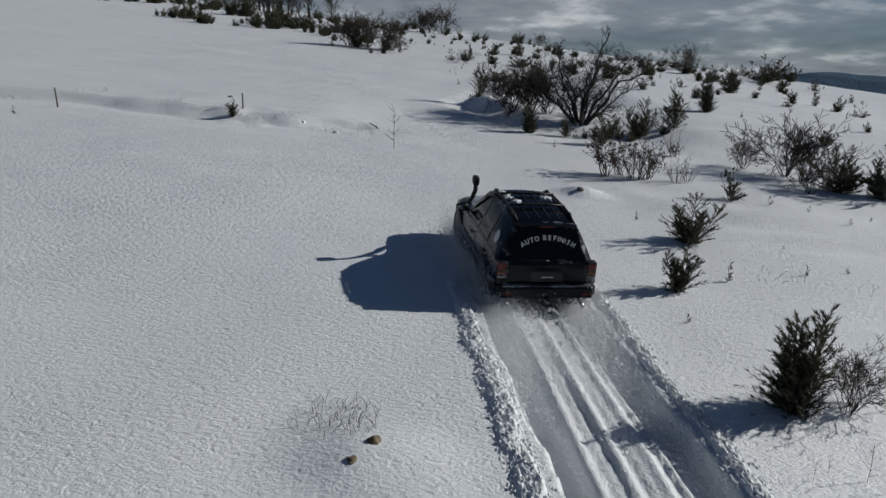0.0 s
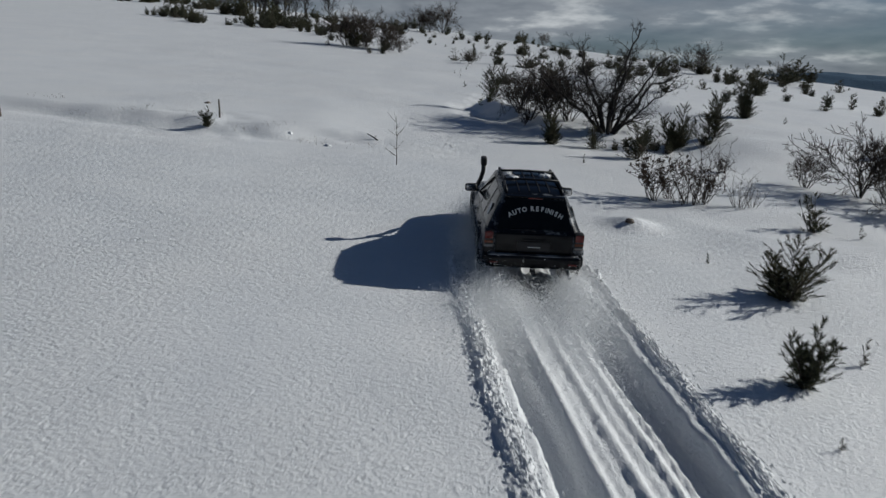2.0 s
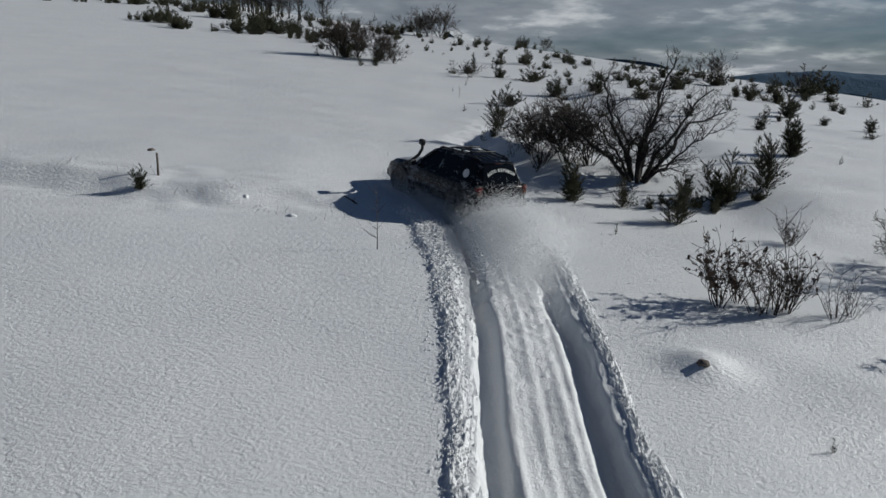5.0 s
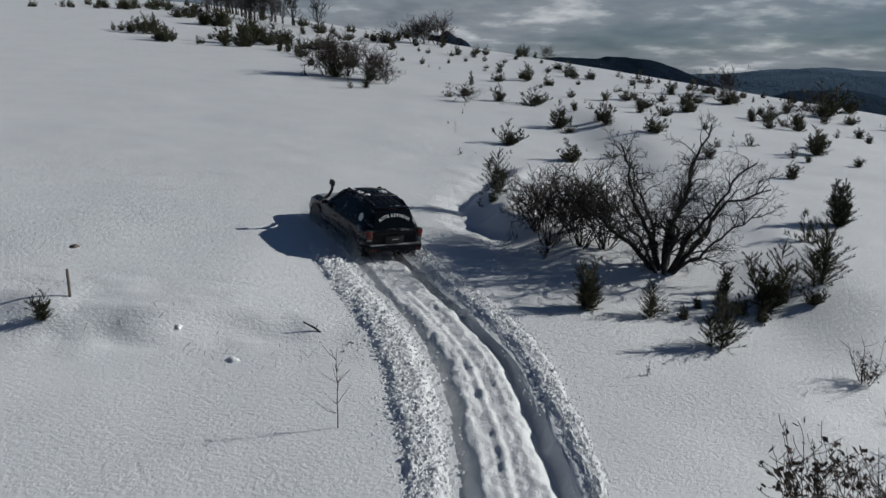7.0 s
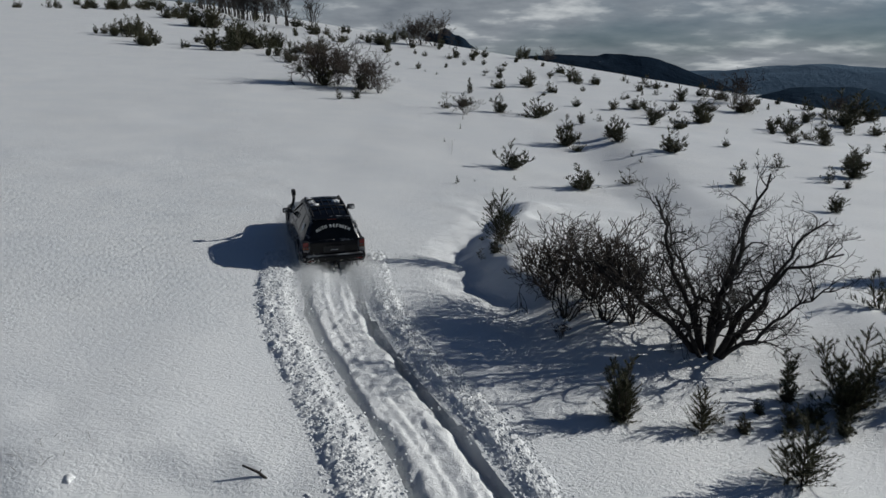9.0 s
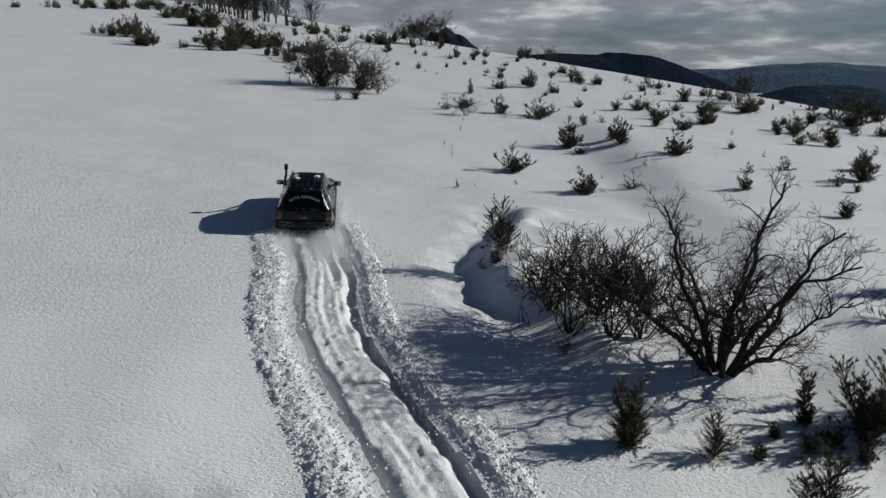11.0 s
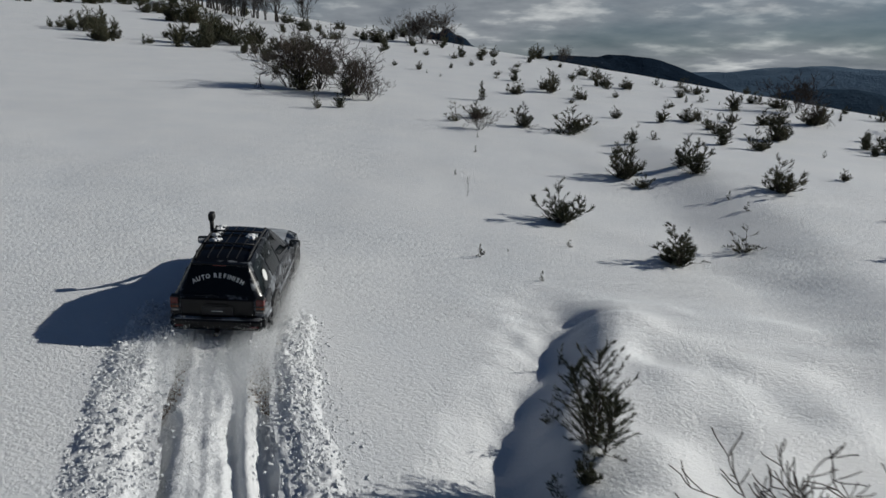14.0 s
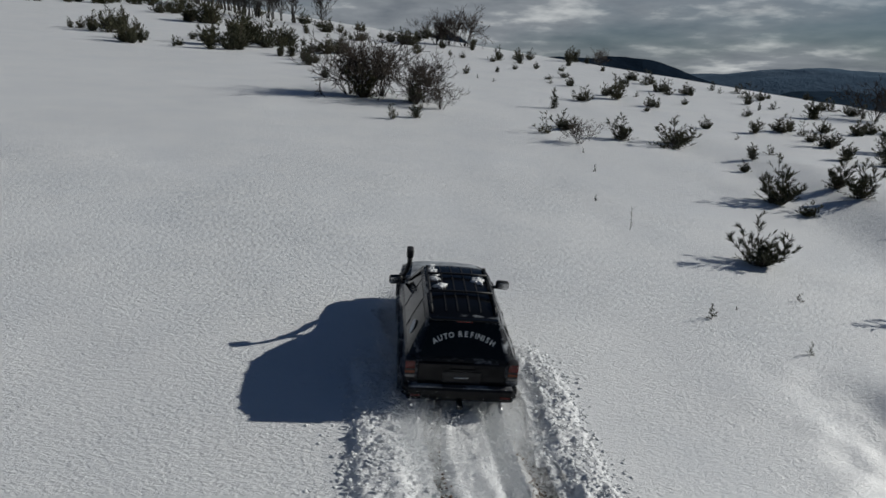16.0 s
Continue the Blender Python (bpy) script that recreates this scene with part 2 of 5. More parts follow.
def virgin(x, y):
    """Height of the untouched snow."""
    x, y = np.asarray(x, float), np.asarray(y, float)
    z = 0.141 - 0.0808 * x + 0.0748 * y
    over = np.maximum(0, 0.849 * x + 0.528 * y - 82)
    z = z - np.where(over < 60, 0.006 * over ** 2, 21.6 + 0.72 * (over - 60))
    left = np.maximum(0, -x - 110)
    z = z - 0.0004 * left ** 2
    far = np.maximum(0, y - 300)
    z = z - 0.001 * far ** 2
    z = np.maximum(z, -150 + 4 * vnoise(x / 300, y / 300, 3))
    near = 1 / (1 + (np.hypot(x, y - 30) / 160) ** 4)
    z = z + near * (0.06 * vnoise(x / 7.3, y / 6.1, 5) + 0.022 * vnoise(x / 2.7, y / 3.1, 6))
    rough = 0.35 + 0.65 * step01((x - 3) / 4)
    z = z + near * rough * 0.055 * vnoise(x / 1.7, y / 1.4, 8)
    z = z + (0.045 * vnoise(x / 0.62, y / 0.5, 10) + 0.03 * vnoise(x / 1.3, y / 0.9, 11)) * (bell(x, y, -9, 29.6, 7, 1.6) + 0.7 * bell(x, y, 1.6, 47.5, 1.5, 2.2) + 0.6 * bell(x, y, -0.6, 7.2, 1.2, 0.9))
    # bank beside the gully, and the knoll under the bare trees
    e = bank_edge(y)
    reach = step01((y - 34) / 3) * (1 - step01((y - 46.5) / 3.0))
    wav = 0.16 * vnoise(x * 0, y / 0.7, 13) + 0.08 * vnoise(x * 0, y / 0.31, 14)
    steep = step01((y - 36.6) / 2.5)
    face = step01((x - e - wav - 0.15) / (2.8 - 1.15 * steep))
    z = z + reach * (0.58 + 0.12 * vnoise(x / 0.9, y / 0.8, 12)) * face * np.exp(-np.maximum(0, x - e - 2) / 7)
    # the hollow at its foot, with a cut lip on the side of the drive
    z = z - reach * (0.05 + 0.11 * steep) * (0.85 + 0.4 * vnoise(x * 0, y / 1.1, 16)) * step01((x - e - wav + 1.0) / 1.2) * (1 - step01((x - e - 0.35) / 1.0))
    z = z + reach * 0.035 * vnoise(x / 0.42, y / 0.36, 15) * np.exp(-((x - e + 0.1) / 0.7) ** 2)
    z = z + 0.3 * bell(x, y, 7.6, 37.2, 1.6, 1.4)
    # the shoulder of the hill behind the junipers
    z = z + 0.6 * step01((x - 7.5) / 4) * step01((y - 29) / 5) * (1 - step01((y - 62) / 20)) * (1 - step01((x - 22) / 12))
    # terrace step by the fence posts
    z = z + 0.36 * step01((y - 28.8 - 0.5 * vnoise(x / 3.7, 0 * x, 9) - 0.12 * vnoise(x / 0.9, y / 0.8, 17)) / 1.3) * (1 - step01((x + 6.5) / 6.0)) * (1 - step01((y - 31) / 14))
    # drift behind a buried stone, low knobs near the start
    z = z + 0.22 * bell(x, y, 3.9, 21.35, 0.55, 0.5) + 0.16 * bell(x, y, -0.8, 7.3, 0.8, 0.6)
    z = z + 0.20 * bell(x, y, 9.5, 20.2, 3.5, 0.9) + 0.15 * bell(x, y, 10.5, 18.3, 3.2, 0.7)
    return z


def height(x, y):
    return float(virgin(x, y))


# ---- the way of the car: seconds, x, y, heading in degrees to the left of +y, nose up, lean ----
DRIVE = [
    (0.0, 1.28, 14.33, 9.4, 1.9, -1.3), (0.5, 1.18, 15.45, 8.3, 1.5, -1.5), (1.0, 1.11, 16.49, 5.9, 1.1, -1.5), (1.5, 1.02, 17.67, 2.9, 0.7, -1.7),
    (2.0, 0.99, 19.11, 1.0, 0.3, -1.8), (2.5, 1.02, 20.84, 0.9, -0.1, -1.8), (3.0, 1.00, 22.90, 2.9, -0.5, -2.0), (3.6, 0.86, 25.95, 10.7, -0.4, -0.9),
    (4.3, 0.39, 29.10, 24.8, -0.3, 0.4), (4.9, -0.24, 30.95, 35.8, -0.2, 1.5), (5.5, -0.90, 32.20, 43.1, -0.2, 2.6), (6.0, -1.66, 33.80, 48.4, 0.2, 2.3),
    (6.5, -2.35, 35.25, 43.8, 0.6, 2.0), (7.0, -2.87, 36.70, 31.7, 0.9, 1.8), (7.5, -3.18, 38.18, 21.8, 0.9, 0.5), (8.0, -3.35, 39.42, 15.9, 0.9, -0.7),
    (8.5, -3.53, 40.48, 15.7, 1.0, -1.9), (9.0, -3.88, 41.50, 17.9, 0.9, -3.2), (9.8, -4.40, 43.31, 15.6, 1.4, -2.4), (10.7, -4.80, 45.08, 9.0, 2.0, -1.6),
    (11.5, -4.95, 45.83, 4.9, 2.5, -0.9), (12.0, -4.94, 46.14, 2.3, 2.8, -0.5), (12.5, -4.93, 46.50, 1.8, 3.1, 0.0), (13.0, -4.91, 46.76, 1.5, 2.8, -0.5),
    (13.5, -4.93, 47.04, 1.8, 2.4, -1.0), (14.0, -4.95, 47.30, 2.7, 2.0, -1.5), (14.5, -5.00, 47.58, 3.6, 2.1, -1.2), (15.0, -5.05, 47.84, 4.4, 2.2, -0.7),
    (15.5, -5.16, 48.16, 4.3, 2.2, -0.4), (16.0, -5.33, 48.80, 4.3, 2.2, 0.1),
]
SINK = 0.16
lead_in = [(3.3, -2.0), (2.9, 2.0), (2.35, 6.2), (1.95, 9.0), (1.6, 11.6)]
knots = np.array(lead_in + [(x, y) for t, x, y, *_ in DRIVE])
knots = np.vstack([knots, knots[-1] + (knots[-1] - knots[-4]) / np.linalg.norm(knots[-1] - knots[-4]) * 3.0])


def dense_path(p, gap=0.1):
    """Evenly spaced points along a softened polyline."""
    s = np.r_[0, np.cumsum(np.hypot(*np.diff(p, axis=0).T))]
    g = np.arange(0, s[-1], gap)
    q = np.stack([np.interp(g, s, p[:, i]) for i in (0, 1)], 1)
    k = np.ones(17) / 17
    pad = np.pad(q, ((8, 8), (0, 0)), "reflect", reflect_type="odd")
    return np.stack([np.convolve(pad[:, i], k, "valid") for i in (0, 1)], 1)


PATH = dense_path(knots)
PATH_S = np.r_[0, np.cumsum(np.hypot(*np.diff(PATH, axis=0).T))]
PATH_T = np.gradient(PATH, axis=0)
PATH_T /= np.linalg.norm(PATH_T, axis=1)[:, None]
CAR_S = np.array([PATH_S[np.argmin(np.hypot(PATH[:, 0] - x, PATH[:, 1] - y))] for t, x, y, *_ in DRIVE])
CAR_S = np.maximum.accumulate(CAR_S + np.arange(len(CAR_S)) * 1e-4)
CAR_T = np.array([r[0] for r in DRIVE])
END_S = CAR_S[-1] + 1.75                # the wheels' furthest reach


def track_coords(x, y):
    """Distance along the drive and to its right, for many points."""
    s, u = np.zeros(len(x)), np.full(len(x), 99.0)
    for i in range(0, len(x), 20000):
        dx = x[i:i + 20000, None] - PATH[None, ::2, 0]
        dy = y[i:i + 20000, None] - PATH[None, ::2, 1]
        k = np.argmin(dx * dx + dy * dy, axis=1) * 2
        a, b = x[i:i + 20000] - PATH[k, 0], y[i:i + 20000] - PATH[k, 1]
        s[i:i + 20000] = PATH_S[k] + a * PATH_T[k, 0] + b * PATH_T[k, 1]
        u[i:i + 20000] = a * PATH_T[k, 1] - b * PATH_T[k, 0]
    return s, u


HALF = 1.12                             # half the width of the track


def trench(s, u):
    """Depth of the track below the untouched snow: two ruts, with a worn ridge between them."""
    c = u + 0.06 * vnoise(s * 0.7, 0 * s, 21)
    w = np.abs(c)
    late = step01((s - 20) / 8)
    ragged = HALF - 0.06 + 0.05 * vnoise(s * 2.3, np.sign(u) * 5, 22) + 0.03 * vnoise(s * 6.1, np.sign(u) * 5, 32)
    edge = 0.06 * late * vnoise(s * 1.9, np.sign(u) * 3, 33) + 0.03 * late * vnoise(s * 5.3, np.sign(u) * 3, 34)
    rut = 0.32 * ((1 - late) * np.exp(-((w - 0.80) / 0.25) ** 4) + late * np.exp(-((w - 0.80 + edge) / 0.20) ** 2))
    sway = 0.5 * vnoise(s * 0.17, 0 * s, 23)
    wear = 0.6 + 0.4 * vnoise(u * 1.7 + 3, s * 0.22, 27)
    lines = 0.030 * np.sin(17.0 * u + 2.0 * sway) + 0.022 * np.sin(31.0 * u + 3.1 * sway + 1.0) + 0.012 * vnoise(u * 14, s * 0.5, 29)
    floor = 0.13 - 0.11 * late + wear * (1 - 0.35 * late) * lines + 0.03 * vnoise(u * 2.1, s * 0.25, 24)
    # where the car crept sideways its rear wheels cut a third groove
    crept = step01((s - 41) / 3)
    third = crept * (0.24 + 0.06 * vnoise(s * 1.3, 0 * s, 35)) * np.exp(-((u - 0.30 - 0.05 * vnoise(s * 0.8, 0 * s, 36)) / 0.13) ** 2)
    churn = 0.016 * vnoise(s * 3.1, u * 3.6, 28) + 0.016 * vnoise(s * 6.3 + u, u * 6.7 - s, 26) + 0.013 * vnoise(s * 10.7, u * 11.3, 30)
    rough = 0.4 + 0.9 * late
    d = np.maximum(np.maximum(rut, floor), third) + rough * churn * (1 - 0.2 * np.exp(-((w - 0.80) / 0.2) ** 2)) + 0.012 * vnoise(s * 0.8, u * 2.3, 25)
    d = d * step01((ragged - w) / 0.13)
    return np.where(w < HALF, np.maximum(d, -0.06), 0) * step01((END_S - s) / 0.4)


def spaced(lo, hi, near_lo, near_hi, step, grow=1.09, cap=260):
    """Even steps between near_lo and near_hi, widening ones beyond."""
    mid = list(np.arange(near_lo, near_hi + step / 2, step))
    for end, way in ((hi, 1), (lo, -1)):
        v, d = (mid[-1] if way > 0 else mid[0]), step
        more = []
        while (v < end) if way > 0 else (v > end):
            d = min(d * grow, cap)
            v += way * d
            more.append(v)
        mid = mid + more if way > 0 else more[::-1] + mid
    return np.array(mid)


def mesh_of(name, verts, faces, mat, smooth=True):
    me = bpy.data.meshes.new(name)
    me.from_pydata([tuple(v) for v in verts], [], faces)
    me.materials.append(mat)
    if smooth:
        me.shade_smooth()
    me.update()
    return me


def grid_faces(nx, ny):
    i = np.arange(nx * ny).reshape(ny, nx)
    return np.stack([i[:-1, :-1], i[:-1, 1:], i[1:, 1:], i[1:, :-1]], -1).reshape(-1, 4).tolist()


def build_ground():
    xs = spaced(-4600, 4600, -7.4, 4.6, 0.045)
    ys = spaced(-1500, 4800, 5.0, 51.5, 0.062)
    X, Y = np.meshgrid(xs, ys)
    x, y = X.ravel(), Y.ravel()
    z = virgin(x, y)
    close = np.where((x > -9.5) & (x < 5.2) & (y > -3) & (y < 54))[0]
    s, u = track_coords(x[close], y[close])
    z[close] -= trench(s, u)
    me = mesh_of("ground", np.stack([x, y, z], 1), grid_faces(len(xs), len(ys)), M_SNOW)
    me.materials.append(M_CHURN)
    # faces inside the track take the churned snow
    inside = np.zeros(len(x), bool)
    inside[close] = (np.abs(u) < HALF - 0.05) & (s < END_S)
    quad = np.array(grid_faces(len(xs), len(ys)))
    index = inside[quad].all(1).astype(np.int32)
    # in the last metres the spinning wheels reached the soil
    me.materials.append(M_DIRTY)
    dug = np.zeros(len(x), bool)
    dug[close] = (np.abs(np.abs(u) - 0.80) < 0.30 + 0.08 * vnoise(s * 1.7, u, 41)) & (s > CAR_S[20] - 3.2) & (s < END_S)
    index[dug[quad].all(1)] = 2
    me.polygons.foreach_set("material_index", index)
    tagged(new("ground", me), "snow-covered hillside with wind-crusted surface and a deep wheel track", "snow", kind="structure")


build_ground()


def far_hill(name, label, x, y, rx, ry, top, seed, base=-155, turn=0.0, mat=None, rugged_by=1.0):
    """A wooded mountain: a long ridge with spurs."""
    nx, ny = 90, 40
    us, vs = np.linspace(-1, 1, nx), np.linspace(-1, 1, ny)
    U, V = np.meshgrid(us, vs)
    prof = (1 - U ** 2) ** 0.9 * (1 - np.abs(V) ** 1.6)
    rugged = 1 + 0.05 * rugged_by * vnoise(U * 3.1 * rugged_by ** 0.5 + seed, V * 2, seed) + 0.025 * rugged_by * vnoise(U * 9, V * 6, seed + 1) + 0.012 * vnoise(U * 25, V * 14, seed + 2)
    Z = base + (top - base) * np.clip(prof * rugged, 0, None)
    c, s = math.cos(radians(turn)), math.sin(radians(turn))
    A, B = U * rx, V * ry
    me = mesh_of(name, np.stack([(x + A * c - B * s).ravel(), (y + A * s + B * c).ravel(), Z.ravel()], 1), grid_faces(nx, ny), mat or M_FOREST)
    return tagged(new(name, me), label, "mountain", kind="structure")


far_hill("backdrop_mountain", "dark wooded mountain beyond the ridge", 320, 1700, 470, 420, 27, 31)
far_hill("backdrop_mountain", "far wooded summit just showing over the skyline", 0, 1500, 150, 240, 62, 33)
# valley hills and ranges carry their haze blue in the material's colour
far_hill("backdrop_hill", "low dark wooded hill in the valley", 1230, 2420, 330, 240, -70, 37, mat=M_HAZE_VALLEYWOOD)
far_hill("backdrop_hill", "low dark wooded hill in the valley", 1640, 2400, 380, 240, -84, 39, mat=M_HAZE_VALLEYWOOD)
far_hill("backdrop_range", "distant mountain range with snowy clearings, haze blue painted into its colour", 2150, 3900, 1300, 300, -14, 43, mat=M_HAZEWOOD, rugged_by=2.5)
far_hill("backdrop_range", "mountain range beyond the valley, haze blue painted into its colour", 1350, 4300, 1400, 240, -44, 47, mat=M_HAZEWOOD, rugged_by=2.0)

# ---- the car ----
def part(name, bm, mat, parent, label=""):
    """Link a bmesh, or a mesh, as one mesh object under a thing or a part."""
    if isinstance(bm, bmesh.types.BMesh):
        me = bpy.data.meshes.new(name)
        bm.to_mesh(me)
        bm.free()
        me.materials.append(mat)
    else:
        me = bm
    ob = new(name, me)
    ob.parent = parent
    return tagged(ob, label)


def soft(bm, angle=35):
    for f in bm.faces:
        f.smooth = True
    for e in bm.edges:
        e.smooth = len(e.link_faces) == 2 and e.calc_face_angle(3.2) < radians(angle)
    return bm


def box(cx, cy, cz, sx, sy, sz, bevel=0.01, seg=2, bm=None, turn=None):
    b = bmesh.new()
    bmesh.ops.create_cube(b, size=1)
    bmesh.ops.scale(b, vec=(sx, sy, sz), verts=b.verts)
    if bevel:
        bmesh.ops.bevel(b, geom=b.edges[:], offset=bevel, segments=seg, affect="EDGES", profile=0.5)
    if turn:
        bmesh.ops.rotate(b, matrix=Euler([radians(a) for a in turn]).to_matrix(), verts=b.verts)
    bmesh.ops.translate(b, vec=(cx, cy, cz), verts=b.verts)
    if bm is None:
        return soft(b)
    me = bpy.data.meshes.new("tmp")
    b.to_mesh(me)
    b.free()
    bm.from_mesh(me)
    bpy.data.meshes.remove(me)
    return soft(bm)


def tube(points, radii, sides=8, bm=None, flat=1.0):
    """A round bar along a line of points; flat squeezes it in its second direction."""
    bm = bm or bmesh.new()
    rings = []
    pts = [Vector(p) for p in points]
    for i, p in enumerate(pts):
        d = (pts[min(i + 1, len(pts) - 1)] - pts[max(i - 1, 0)]).normalized()
        a = d.orthogonal().normalized() if abs(d.x) > 0.9 else d.cross(Vector((1, 0, 0))).normalized()
        b = d.cross(a)
        r = radii[i] if isinstance(radii, (list, tuple)) else radii
        rings.append([bm.verts.new(p + (a * math.cos(k * 2 * math.pi / sides) + b * math.sin(k * 2 * math.pi / sides) * flat) * r) for k in range(sides)])
    for p, q in zip(rings, rings[1:]):
        for k in range(sides):
            bm.faces.new((p[k], p[(k + 1) % sides], q[(k + 1) % sides], q[k]))
    bm.faces.new(rings[0][::-1])
    bm.faces.new(rings[-1])
    return soft(bm, 50)


# stations along the body: y, sill z, belt z, top z, half widths low, belt, top, and the crown of the top
STATIONS = [
    (2.30, 0.52, 0.78, 0.84, 0.66, 0.66, 0.50, 0.02), (2.22, 0.46, 0.88, 0.95, 0.80, 0.79, 0.62, 0.03), (2.02, 0.44, 0.95, 1.02, 0.88, 0.86, 0.68, 0.035),
    (1.55, 0.44, 1.00, 1.075, 0.915, 0.89, 0.72, 0.04), (1.02, 0.44, 1.035, 1.11, 0.915, 0.89, 0.76, 0.045), (0.90, 0.44, 1.04, 1.14, 0.915, 0.89, 0.76, 0.045),
    (0.52, 0.44, 1.05, 1.47, 0.915, 0.89, 0.64, 0.04), (0.26, 0.44, 1.055, 1.67, 0.915, 0.89, 0.565, 0.035), (0.08, 0.44, 1.06, 1.715, 0.915, 0.89, 0.555, 0.035),
    (-0.45, 0.44, 1.065, 1.745, 0.915, 0.89, 0.56, 0.04), (-1.10, 0.44, 1.07, 1.745, 0.915, 0.89, 0.56, 0.04), (-1.55, 0.46, 1.075, 1.725, 0.91, 0.885, 0.555, 0.035),
    (-1.80, 0.48, 1.075, 1.690, 0.905, 0.88, 0.545, 0.03), (-1.88, 0.50, 1.075, 1.655, 0.90, 0.875, 0.545, 0.025), (-2.02, 0.52, 1.07, 1.37, 0.89, 0.86, 0.625, 0.02),
    (-2.13, 0.54, 1.04, 1.12, 0.87, 0.84, 0.71, 0.015), (-2.17, 0.56, 0.96, 1.03, 0.85, 0.82, 0.75, 0.01), (-2.19, 0.60, 0.80, 0.84, 0.80, 0.79, 0.75, 0.005),
]
ST = np.array(STATIONS)


def station(y):
    return [float(np.interp(-y, -ST[:, 0], ST[:, k])) for k in range(1, 8)]


def side_point(y, v, out=0.0):
    """A point of the right flank: v 0 at the sill, 1 at the belt, 2 at the roof's edge."""
    zs, zb, zt, wl, wb, wt, cr = station(y)
    if v <= 1:
        bulge = 0.03 * math.sin(math.pi * min(1, v * 1.05))
        return Vector((wl + (wb - wl) * v ** 2 + bulge + out, y, zs + (zb - zs) * v))
    k = v - 1
    return Vector((wb - 0.02 + (wt - wb + 0.02) * k ** 1.15 + out * 0.9, y, zb + (zt - zb) * k + out * 0.35))


def top_point(y, u, out=0.0):
    """A point of the roof, bonnet or back glass: u -1 to 1 across it."""
    zs, zb, zt, wl, wb, wt, cr = station(y)
    return Vector((u * wt, y, zt + cr * (1 - u * u) + out))


def body_shell():
    bm = bmesh.new()
    rings = []
    for row in STATIONS:
        y = row[0]
        half = [side_point(y, v) for v in (0, 0.25, 0.5, 0.75, 0.93, 1.0, 1.08, 1.4, 1.75, 1.93, 2.0)]
        top = [top_point(y, u) for u in (0.93, 0.7, 0.35)]
        r = half + top
        ring = [Vector((0, y, row[1]))] + r + [top_point(y, 0)] + [Vector((-p.x, p.y, p.z)) for p in reversed(r)]
        rings.append([bm.verts.new(p) for p in ring])
    n = len(rings[0])
    for p, q in zip(rings, rings[1:]):
        for k in range(n):
            bm.faces.new((p[k], q[k], q[(k + 1) % n], p[(k + 1) % n]))
    bm.faces.new(rings[0])
    bm.faces.new(rings[-1][::-1])
    bmesh.ops.recalc_face_normals(bm, faces=bm.faces)
    return soft(bm, 40)


def patch(fn, us, vs, thick=0.006, mirror=False):
    """A thin shell over a stretch of the body, given by fn(u, v, out)."""
    bm = bmesh.new()
    sg = -1 if mirror else 1
    lay = []
    for out in (thick, -0.004):
        lay.append([[bm.verts.new(Vector((fn(u, v, out).x * sg, fn(u, v, out).y, fn(u, v, out).z))) for u in us] for v in vs])
    nu, nv = len(us), len(vs)
    for i in range(nv - 1):
        for j in range(nu - 1):
            for g, flip in ((lay[0], False), (lay[1], True)):
                f = (g[i][j], g[i][j + 1], g[i + 1][j + 1], g[i + 1][j])
                bm.faces.new(f[::-1] if flip else f)
    edge = [(0, j) for j in range(nu)] + [(i, nu - 1) for i in range(1, nv)] + [(nv - 1, j) for j in range(nu - 2, -1, -1)] + [(i, 0) for i in range(nv - 2, 0, -1)]
    for (a, b), (c, d) in zip(edge, edge[1:] + edge[:1]):
        bm.faces.new((lay[0][a][b], lay[1][a][b], lay[1][c][d], lay[0][c][d]))
    bmesh.ops.recalc_face_normals(bm, faces=bm.faces)
    return soft(bm, 40)


def steps(a, b, n):
    return [a + (b - a) * i / n for i in range(n + 1)]


def lettering(text, parent, mat, centre, radius, size, lean):
    """Block letters on an arch, standing on the back glass."""
    pitch = size * 0.80
    widths = {"I": 0.42, " ": 0.55}
    total = sum(widths.get(c, 1.0) for c in text) * pitch
    run = -total / 2
    for ch in text:
        w = widths.get(ch, 1.0) * pitch
        at = (run + w / 2) / radius
        run += w
        if ch == " ":
            continue
        cu = bpy.data.curves.new("letter", "FONT")
        cu.body, cu.size, cu.extrude, cu.offset = ch, size * 1.12, 0.004, 0.003
        cu.align_x = "CENTER"
        cu.resolution_u = 2
        ob = bpy.data.objects.new("letter", cu)
        scene.collection.objects.link(ob)
        me = bpy.data.meshes.new_from_object(ob)
        bpy.data.objects.remove(ob)
        m = Matrix.Translation(centre) @ Euler((radians(lean), 0, 0)).to_matrix().to_4x4() @ Matrix.Rotation(-at, 4, "Z") @ Matrix.Translation((0, radius, 0)) @ Matrix.Scale(0.9, 4, (1, 0, 0))
        me.transform(m)
        me.materials.clear()
        me.materials.append(mat)
        part("letter", me, mat, parent, "white block letter " + ch)


